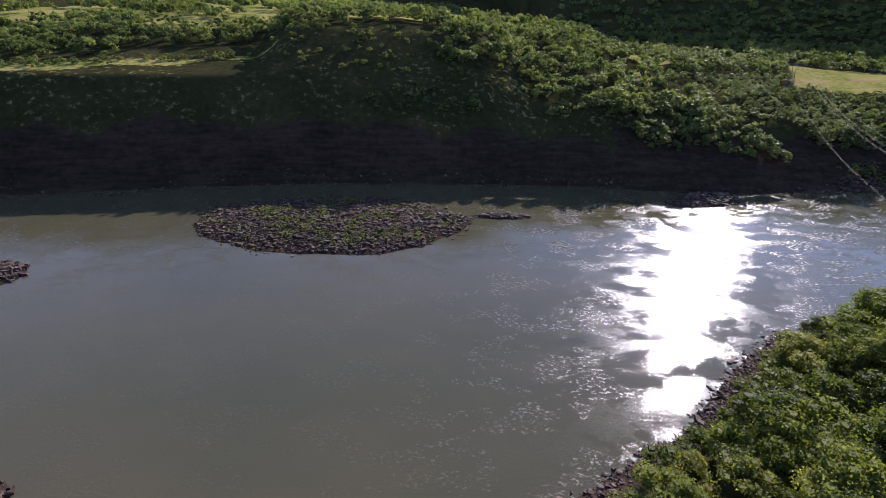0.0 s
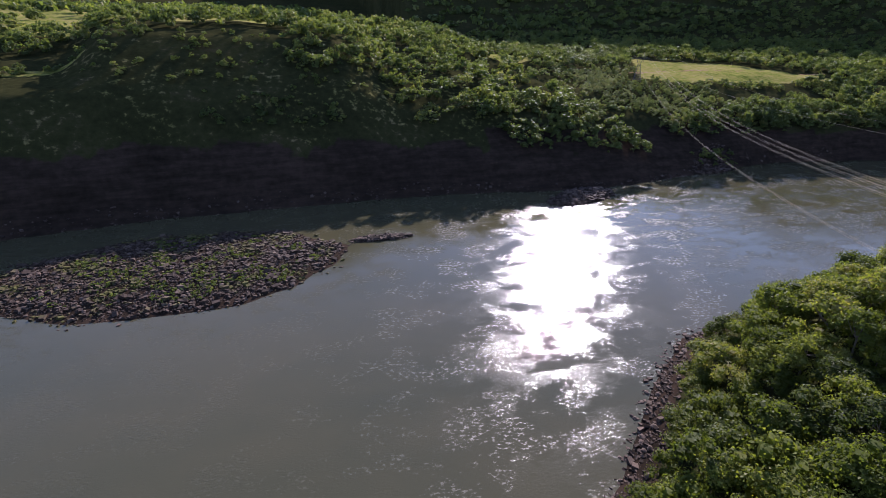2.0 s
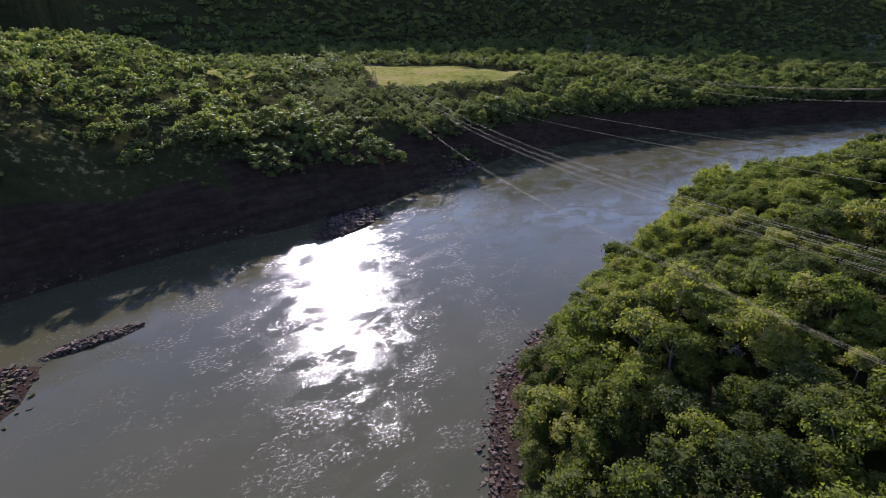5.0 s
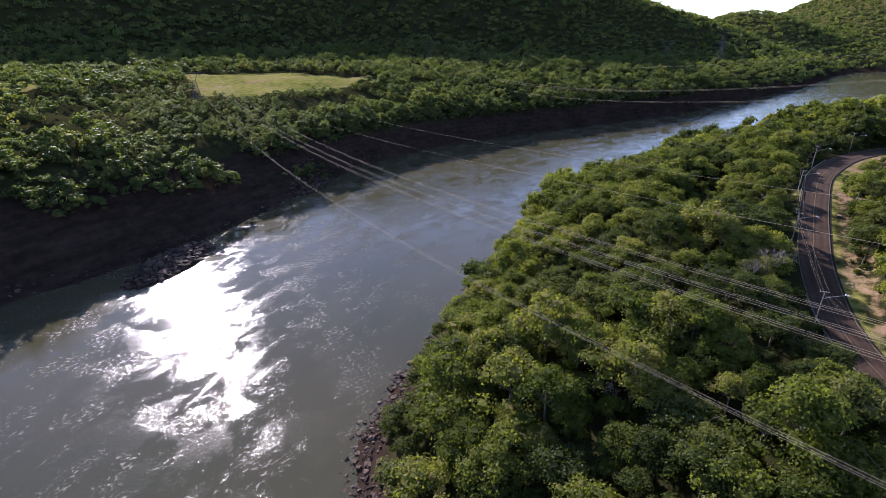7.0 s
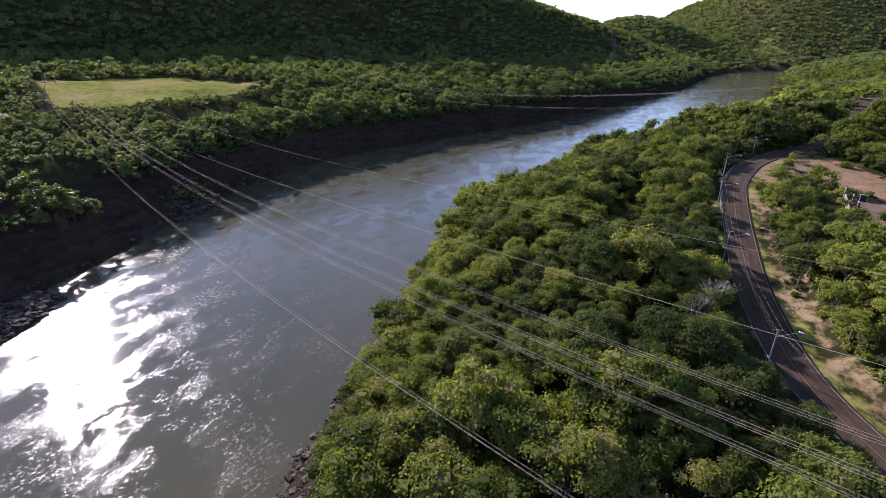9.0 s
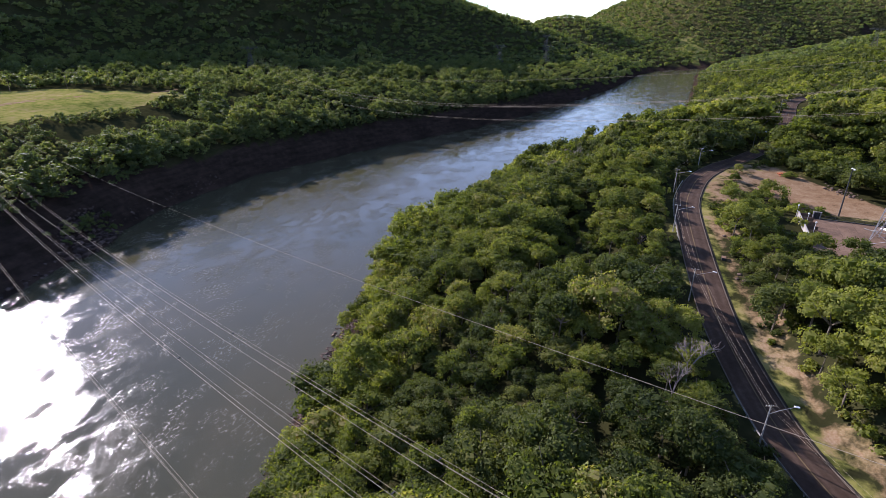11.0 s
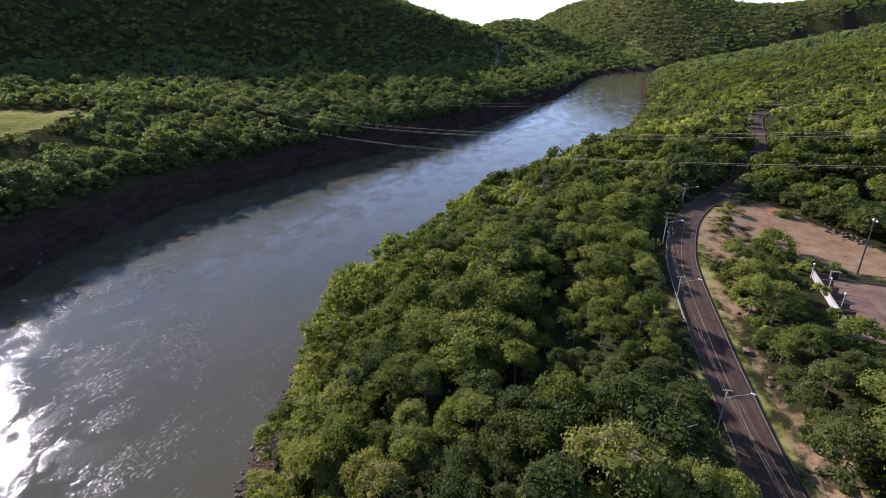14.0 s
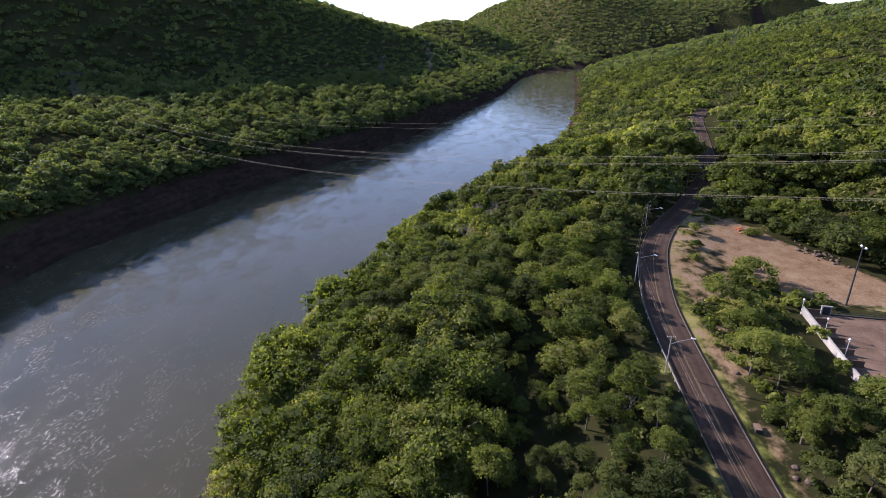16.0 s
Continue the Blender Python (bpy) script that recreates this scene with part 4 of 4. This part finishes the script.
# ---- pylons ----
def lattice(bm, low, high, wide_low, wide_high, panels, r):
    """Crossed bracing between four legs that taper from low to high."""
    zs = np.linspace(low, high, panels + 1)
    ws = np.linspace(wide_low, wide_high, panels + 1)
    for k in range(panels):
        a, b, za, zb = ws[k], ws[k + 1], zs[k], zs[k + 1]
        for sx, sy, tx, ty in ((1, 1, -1, 1), (-1, 1, -1, -1), (-1, -1, 1, -1), (1, -1, 1, 1)):
            rod(bm, (sx * a, sy * a, za), (tx * b, ty * b, zb), r, None, 4)
            rod(bm, (tx * a, ty * a, za), (sx * b, sy * b, zb), r, None, 4)
            rod(bm, (sx * b, sy * b, zb), (tx * b, ty * b, zb), r, None, 4)
    return bm


def pylon(high, label, metal=None):
    """A lattice pylon with a wide body, a waist and one long crossarm along its own x."""
    tower = tagged(new("pylon"), label, "pylon", "pylons of the power lines")
    waist = high * 0.68
    for sx, sy in ((1, 1), (-1, 1), (-1, -1), (1, -1)):
        bm = rod(bmesh.new(), (sx * 4.6, sy * 4.6, -1.5), (sx * 1.3, sy * 1.3, waist), 0.2, 0.14, 4)
        rod(bm, (sx * 1.3, sy * 1.3, waist), (sx * 3.4, sy * 0.8, high * 0.86), 0.13, 0.12, 4)
        part("leg", bm, metal or STEEL, tower)
    part("bracing", lattice(bmesh.new(), 0, waist, 4.6, 1.3, 7, 0.07), metal or STEEL, tower)
    bm = bmesh.new()
    z = high * 0.86
    for y in (-0.8, 0.8):
        rod(bm, (-12, 0, z + 0.6), (-3.4, y, z), 0.09, None, 4)
        rod(bm, (-3.4, y, z), (3.4, y, z), 0.09, None, 4)
        rod(bm, (3.4, y, z), (12, 0, z + 0.6), 0.09, None, 4)
        rod(bm, (-12, 0, z + 0.6), (-5.5, y, z + 2.2), 0.08, None, 4)
        rod(bm, (-5.5, y, z + 2.2), (5.5, y, z + 2.2), 0.08, None, 4)
        rod(bm, (5.5, y, z + 2.2), (12, 0, z + 0.6), 0.08, None, 4)
        for x in np.arange(-9, 9.1, 1.8):
            rod(bm, (x, y, z + 0.2), (x + 0.9, y, z + 2.0), 0.05, None, 4)
            rod(bm, (x + 0.9, y, z + 2.0), (x + 1.8, y, z + 0.2), 0.05, None, 4)
    part("crossarm", bm, metal or STEEL, tower)
    for x in (-6.5, 6.5):
        bm = bmesh.new()
        for sx in (-0.9, 0.9):
            for y in (-0.6, 0.6):
                rod(bm, (x + sx, y, z + 2.1), (x, 0, high), 0.07, None, 4)
        part("peak", bm, metal or STEEL, tower)
    for x in (-11, 0, 11):
        bm = rod(bmesh.new(), (x, 0, z), (x, 0, z - 3.2), 0.04, None, 6)
        for k in range(9):
            rod(bm, (x, 0, z - 0.5 - k * 0.28), (x, 0, z - 0.62 - k * 0.28), 0.14, None, 8)
        part("insulator", bm, DARK, tower, "dark insulator string")
    return tower


def stand_pylon(tower, x, y, turn, scale=1.0):
    tower.matrix_basis = Matrix.LocRotScale((x, y, ground_at(x, y) - 0.3), Euler((0, 0, turn)), (scale, scale, scale))
    return tower


near_pylon = pylon(46, "tall galvanised lattice pylon standing in the walled yard")
ACROSS = math.atan2(-0.644, 0.766)
stand_pylon(near_pylon, 266, 5, ACROSS)
far_pylon = pylon(30, "distant weathered lattice pylon on the far side of the river", OLD_STEEL)
stand_pylon(far_pylon, 694, 514, ACROSS)


def another_pylon(x, y, turn, scale):
    z = ground_at(x, y) - 0.3
    t = copy_thing(far_pylon, Matrix.LocRotScale((x, y, z), Euler((0, 0, turn)), None))
    t.scale = (scale, scale, scale)
    return t


another_pylon(293, 464, radians(-26), 0.75)
another_pylon(1192, 187, radians(-40), 1.25)
another_pylon(1010, 250, radians(-40), 1.25)
another_pylon(1375, 205, radians(-50), 1.2)
another_pylon(1120, -330, radians(60), 1.1)
another_pylon(52, -20, radians(-26), 1.1)


def power_line(label, a, b, sag, count, gap, radius=0.016):
    """One bundle of conductors with its spacers, hanging over the river."""
    line = tagged(new("power_line"), label, "cable", "power lines over the river")
    a, b = Vector(a), Vector(b)
    side = Vector((b.y - a.y, a.x - b.x, 0)).normalized()
    offsets = {1: [(0, 0)], 2: [(-0.5, 0), (0.5, 0)], 3: [(-0.5, 0), (0.5, 0), (0, -0.85)], 4: [(-0.5, 0), (0.5, 0), (-0.5, -1), (0.5, -1)]}[count]
    for s, h in offsets:
        o = side * s * gap + Vector((0, 0, h * gap))
        cable("conductor", hanging(a + o, b + o, sag, 60), radius, WIRE, line)
    if count > 1:
        pts = hanging(a, b, sag, 13)
        for p in pts[1:-1]:
            part("spacer", box(bmesh.new(), (gap, 0.12, gap * 0.25), Matrix.Translation(p) @ Euler((0, 0, math.atan2(side.y, side.x))).to_matrix().to_4x4()), DARK, line, "dark spacer")
    return line


def cross(n, s, o, zn, zs, sag, count, gap, label):
    n, s = Vector((*n, 0)), Vector((*s, 0))
    u = (s - n).normalized()
    out = Vector((u.y, -u.x, 0)) * o
    a, b = n + out, s + out
    return power_line(label, (a.x, a.y, zn), (b.x, b.y, zs), sag, count, gap)


BUNDLE = "bundled pale aluminium conductors sagging over the river"
for o, zn, zs, sag in ((14, 60, 84, 23), (4, 64, 90, 22.6), (-7, 64, 90, 22.6)):
    cross((686, 505), (268, 8), o, zn, zs, sag, 3, 0.5, BUNDLE)
for o in (8, -5):
    cross((686, 505), (268, 8), o, 72, 97, 15, 1, 0.5, "single thin earth wire high over the river")
for o, zn, zs, sag in ((1, 60, 72, 19), (-6, 66, 80, 17.3), (-7.8, 66.8, 81, 17.3), (-14, 66, 80, 17)):
    cross((287, 452), (62, 0), o, zn, zs, sag, 3, 0.5, BUNDLE)
for o in (-3, -20):
    cross((287, 452), (62, 0), o, 74, 90, 13, 1, 0.5, "single thin earth wire high over the river")

# ---- the walled yard beside the road ----
YARD = Matrix.LocRotScale((287.2, 23.0, 44.3), Euler((0, 0, math.atan2(5.4, -28.2))), None)
# In the yard's own frame x runs along its wall and y towards its far side.
yard_floor = tagged(new("yard_floor"), "worn brown concrete slabs of the walled yard", "yard", kind="structure")
yard_floor.matrix_basis = YARD
tile_mesh = None
for i in range(7):
    for j in range(6):
        if tile_mesh is None:
            ob = part("slab", box(bmesh.new(), (4.94, 4.94, 0.3), pose(0, 0, 0)), SLAB, yard_floor)
            tile_mesh = ob.data
        else:
            ob = new("slab", tile_mesh)
            ob.parent = yard_floor
        ob.location = (2.5 + i * 5, 2.5 + j * 5, 0.02)
wall = tagged(new("yard_wall"), "low whitewashed concrete wall of the yard with stained coping", "wall")
wall.matrix_basis = YARD
for i in range(6):
    part("panel", box(bmesh.new(), (4.9, 0.25, 2.3), pose(2.5 + i * 5, -0.2, 0.85)), WALL, wall)
    part("coping", box(bmesh.new(), (4.98, 0.4, 0.12), pose(2.5 + i * 5, -0.2, 2.06)), WALL, wall)
for i in range(6):
    bay = tagged(new("bay_partition"), "short dark concrete partition against the yard wall", "partition", "bay partitions in the yard")
    part("panel", box(bmesh.new(), (0.2, 3.6, 1.5), pose(0, 1.8, 0.75)), SLAB, bay)
    part("foot", box(bmesh.new(), (0.5, 3.7, 0.2), pose(0, 1.85, 0.1)), SLAB, bay)
    bay.matrix_basis = YARD @ pose(0.2 + i * 4.6, 0.05, 0.17)
edge = tagged(new("yard_fence"), "low dark fence of posts and rails along the yard", "fence")
edge.matrix_basis = YARD
for k in range(11):
    part("post", box(bmesh.new(), (0.12, 0.12, 1.5), pose(-0.2, 2.8 + k * 2.6, 0.75)), DARK, edge)
for z in (0.35, 0.9, 1.4):
    part("rail", box(bmesh.new(), (0.06, 26.2, 0.08), pose(-0.2, 15.8, z)), DARK, edge)
part("kerb", box(bmesh.new(), (0.4, 26.5, 0.5), pose(-0.35, 16, 0.15)), DARK, edge, "dark low kerb")
gate = tagged(new("gate_booth"), "small dark doorway frame at the corner of the yard", "booth")
gate.matrix_basis = YARD @ pose(-0.3, 4.2, 0.15)
for y in (0, 2.0):
    part("jamb", box(bmesh.new(), (0.5, 0.3, 2.2), pose(0, y, 1.1)), CONCRETE, gate)
part("lintel", box(bmesh.new(), (0.6, 2.5, 0.25), pose(0, 1.0, 2.3)), CONCRETE, gate)
part("door", box(bmesh.new(), (0.08, 1.66, 2.1), pose(0, 1.0, 1.06)), DARK, gate, "dark metal door")


def yard_light():
    t = tagged(new("yard_light"), "short pale lamp post by the yard wall", "lamp", "yard lamps")
    part("pole", rod(bmesh.new(), (0, 0, 0), (0, 0, 4.2), 0.07, 0.05), WHITE, t)
    bm = bmesh.new()
    bmesh.ops.create_uvsphere(bm, u_segments=10, v_segments=6, radius=0.28, matrix=pose(0, 0, 4.4))
    part("globe", bm, WHITE, t, "white globe")
    return t


light = yard_light()
light.matrix_basis = YARD @ pose(0.6, -0.7, -0.1)
for x, y in ((10.5, 0.9), (19.5, 1.6)):
    copy_thing(light, YARD @ pose(x, y, 0.16))

flood = tagged(new("floodlight_mast"), "tall dark timber mast with floodlights at the yard's edge", "lamp mast")
part("mast", rod(bmesh.new(), (0, 0, -1), (0.5, 0, 16.5), 0.26, 0.16, 10), DARK, flood)
part("crossbar", box(bmesh.new(), (1.9, 0.14, 0.14), pose(0.5, 0, 16.2)), DARK, flood)
for x in (-0.35, 1.3):
    bm = box(bmesh.new(), (0.5, 0.4, 0.45), pose(x, -0.2, 16.5, 30))
    bmesh.ops.bevel(bm, geom=bm.edges[:], offset=0.06, segments=2)
    part("floodlight", bm, WHITE, flood, "pale floodlight")
flood.location = (291.8, 9.2, ground_at(291.8, 9.2))

# Rubble, planks and a tarpaulin left at the yard's far corner.
pile = tagged(new("plank_pile"), "untidy pile of pale broken planks on bare ground", "planks")
prng = random.Random(5)
for k in range(22):
    part("plank", box(bmesh.new(), (prng.uniform(1.5, 3.4), 0.22, 0.06), pose(prng.uniform(-1, 1), prng.uniform(-0.9, 0.9), 0.15 + k * 0.045, prng.uniform(-12, 12), prng.uniform(-14, 14), prng.uniform(0, 180))), CLAY if k % 5 == 0 else WOOD if k % 2 else CONCRETE, pile)
pile.location = (286.9, -8.3, ground_at(286.9, -8.3))
tarp = tagged(new("tarpaulin"), "crumpled white tarpaulin on the yard floor", "tarpaulin")
bm = bmesh.new()
bmesh.ops.create_grid(bm, x_segments=14, y_segments=10, size=1)
for v in bm.verts:
    v.co = Vector((v.co.x * 2.2, v.co.y * 1.3, 0.55 * (1 - v.co.x**2) * (1 - v.co.y**2) + 0.16 * noise.noise(v.co * 3) + 0.03))
bmesh.ops.solidify(bm, geom=bm.faces[:], thickness=0.03)
part("sheet", bm, WHITE, tarp)
tarp.matrix_basis = YARD @ pose(3.0, 24.5, 0.17, 0, 0, 30)
pipe = tagged(new("concrete_pipe"), "pale pipe lying on the yard floor", "pipe")
bm = rod(bmesh.new(), (-1.2, 0, 0.16), (1.2, 0, 0.16), 0.16, None, 10)
rod(bm, (1.1, 0, 0.16), (1.5, 0, 0.16), 0.22, None, 10)
part("tube", bm, CONCRETE, pipe)
pipe.matrix_basis = YARD @ pose(5.5, 18.5, 0.17, 0, 0, 50)


def stone_thing(label, x, y, size, seed, material):
    bm = bmesh.new()
    bmesh.ops.create_icosphere(bm, subdivisions=2, radius=size)
    for v in bm.verts:
        v.co = v.co * (1 + 0.35 * noise.noise(v.co * (1.2 / size) + Vector((seed, 0, 0))))
        v.co.z *= 0.7
    me = bpy.data.meshes.new("boulder")
    bm.to_mesh(me)
    bm.free()
    me.materials.append(material)
    ob = tagged(new("boulder", me), label, "boulder", "boulders by the dirt track")
    ob.location, ob.rotation_euler = (x, y, ground_at(x, y) + size * 0.25), (0, 0, seed * 1.7 % 6)
    return ob


for k in range(34):
    u = prng.uniform(0, 1)
    stone_thing("grey-brown boulder heaped at the edge of the dirt track", 317.5 + u * 15.5 + prng.gauss(0, 2.2), -7 + u * 5.7 + prng.gauss(0, 1.3), 0.22 + 0.6 * prng.random() ** 2, k, ROCK)
for k in range(16):
    stone_thing("lump of red clay in a heap beside the track", 346 + prng.gauss(0, 2.0), 12.5 + prng.gauss(0, 1.2), prng.uniform(0.2, 0.5), 50 + k, CLAY)
for k, (x, y) in enumerate(((236, 52.5), (238, 51.6), (235, 50.8), (262, 51))):
    stone_thing("dark boulder on the bare verge of the road", x, y, 0.5 + 0.15 * k % 0.4, 90 + k, ROCK)
drain = tagged(new("drain_box"), "dark concrete drain box on the road verge", "drain")
part("body", box(bmesh.new(), (1.8, 1.1, 0.8), pose(0, 0, 0.2)), DARK, drain)
part("cover", box(bmesh.new(), (1.9, 1.2, 0.1), pose(0, 0, 0.66)), SLAB, drain, "worn concrete cover")
drain.location = (246.5, 54.0, ground_at(246.5, 54.0))
drain.rotation_euler = (0, 0, radians(-10))


# Larger boulders that stand out along the near shore and on the island.
shapes = {}
for group, count in (("boulders of the near shore", 90), ("boulders of the island", 90)):
    if "shore" in group:
        bx, by = along_shore(SOUTH, 20, 260, count, -3.5, 5)
        words = "dark brown basalt boulder at the water's edge"
    else:
        bx, by = on_bar(BARS[0], count, -0.35)
        words = "dark angular basalt boulder on the river island"
    for k, (x, y) in enumerate(zip(bx, by)):
        shape = prng.randrange(6)
        size = prng.uniform(0.4, 1.0)
        if shape not in shapes:
            ob = stone_thing(words, x, y, 1.0, 200 + shape, ROCK)
            shapes[shape] = ob.data
        else:
            ob = new("boulder", shapes[shape])
        tagged(ob, words, "boulder", group)
        ob.location = (x, y, max(ground_at(x, y), -0.2) + size * 0.2)
        ob.scale = (size, size * prng.uniform(0.7, 1.2), size * prng.uniform(0.7, 1.1))
        ob.rotation_euler = (0, 0, prng.uniform(0, 6.28))


# ---- shrubs of the track and bare trees ----
def shrub(r, high, label, seed, material=None):
    rs = np.random.RandomState(seed)
    s = tagged(new("shrub"), label, "shrub")
    part("stem", rod(bmesh.new(), (0, 0, -0.5), (0, 0, high * 0.5), 0.1, 0.05, 6), BARK, s)
    v, q = crown(rs, r, 0.2, high, 11, 1100, 0.2)
    c = new("crown", quads_mesh("crown", v, q, material or LEAF, np.zeros(len(v))))
    c.parent = s
    return s


for k, (x, y, r, h, label) in enumerate(((340, 30, 3.0, 4.6, "rounded young tree on the grassy verge"), (328, 34, 2.4, 3.2, "rounded young tree on the grassy verge"), (317, 39, 2.2, 3.0, "rounded young tree on the grassy verge"),
                                         (300, 33, 3.2, 5.0, "bright green young tree at the dirt clearing"), (340, 9.5, 3.4, 3.0, "dense dark green bush by the red clay heap"), (311, 29, 1.6, 3.0, "thin young tree at the dirt clearing"))):
    s = shrub(r, h, label, 70 + k)
    s.location = (x, y, ground_at(x, y))


def bare_tree(seed, high):
    """A leafless grey tree: branches that fork again and again."""
    rs = random.Random(seed)
    t = tagged(new("bare_tree"), "leafless grey tree with many fine twigs", "tree", "bare trees")
    limbs, twigs = bmesh.new(), bmesh.new()

    def grow(p, d, length, r, level):
        q = p + d * length
        rod(limbs if level < 2 else twigs, p, q, r, r * 0.65, 5 if level < 2 else 3)
        if level == 5:
            return
        for k in range(3 if level < 4 else 2):
            turn = Vector((rs.uniform(-1, 1), rs.uniform(-1, 1), rs.uniform(-0.25, 0.7)))
            grow(q, (d * 0.8 + turn * 0.75).normalized(), length * rs.uniform(0.62, 0.82), r * 0.6, level + 1)

    grow(Vector((0, 0, -0.6)), Vector((rs.uniform(-0.1, 0.1), rs.uniform(-0.1, 0.1), 1)).normalized(), high * 0.3, 0.22, 0)
    part("trunk", limbs, DEAD, t)
    tagged(part("twigs", twigs, DEAD, t), "fine bare grey twigs", kind="stuff")
    return t


bare = [bare_tree(k, 10.5) for k in range(3)]
for k, (x, y, s) in enumerate(((187, 72, 1.15), (180, 76, 0.9), (172, 80, 0.8), (143, 121, 0.8), (130, 96, 0.8), (283, 158, 0.95), (290, 155, 1.1), (297, 157, 1.0), (304, 154, 1.15), (310, 157, 1.0), (317, 155, 1.1), (325, 154, 0.95), (357, 109, 1.2), (371, 98, 1.2), (384, 105, 1.1), (150, 82, 0.7), (213, 92, 0.7), (251, 60 + 17, 0.6))):
    m = Matrix.LocRotScale((x, y, ground_at(x, y)), Euler((0, 0, k * 1.7)), None)
    t = bare[k] if k < 3 else copy_thing(bare[k % 3], m)
    t.matrix_basis = m
    t.scale = (s, s, s)

# Lit scrub on the tip of the far shore and on the cliff ledge.
scrub_rng = np.random.RandomState(31)
lx = scrub_rng.uniform(-400, -90, 150)
ly = np.interp(lx, LEDGE[:, 0], LEDGE[:, 1]) + scrub_rng.normal(3, 6, 150)
sx = np.concatenate([scrub_rng.normal(288, 9, 26), scrub_rng.uniform(-55, 30, 40), lx, scrub_rng.uniform(-120, 70, 110)])
sy = np.concatenate([scrub_rng.normal(340, 3, 26), 343 + 16 * scrub_rng.rand(40), ly, 362 + 58 * scrub_rng.rand(110)])
grove("ledge_scrub", "low scrub on the cliff ledges across the river", list(zip(sx, sy, land(sx, sy) - 0.3, scrub_rng.uniform(0.25, 0.6, len(sx)))), mid_variants, LEAF_FAR_HAZE)

# Tufts of grass among the island's stones.
tx, ty = on_bar(BARS[0], 2600, 0.9)
keep = value_noise(tx, ty, 9) + 0.5 * value_noise(tx, ty, 4) > 0.3
tx, ty = tx[keep], ty[keep]
tuft = [crown(scrub_rng, 0.9, 0.1, 0.7, 2, 22, 0.24) for k in range(6)]
grove("island_grass", "yellow-green tufts of grass among the island stones", list(zip(tx, ty, land(tx, ty) + 0.1, scrub_rng.uniform(0.7, 1.5, len(tx)))), tuft, LEAF_FAR_HAZE)

# Timber poles of the farm beyond the field.
def farm_pole(x, y):
    t = tagged(new("utility_pole"), "weathered timber utility pole by the field", "pole", "utility poles")
    part("pole", rod(bmesh.new(), (0, 0, -1), (0, 0, 11), 0.18, 0.12), WOOD, t)
    part("crossbar", box(bmesh.new(), (2.2, 0.14, 0.14), pose(0, 0, 10.4)), WOOD, t)
    t.location = (x, y, ground_at(x, y))


for x, y in ((362, 560), (430, 566), (470, 552), (505, 540)):
    farm_pole(x, y)
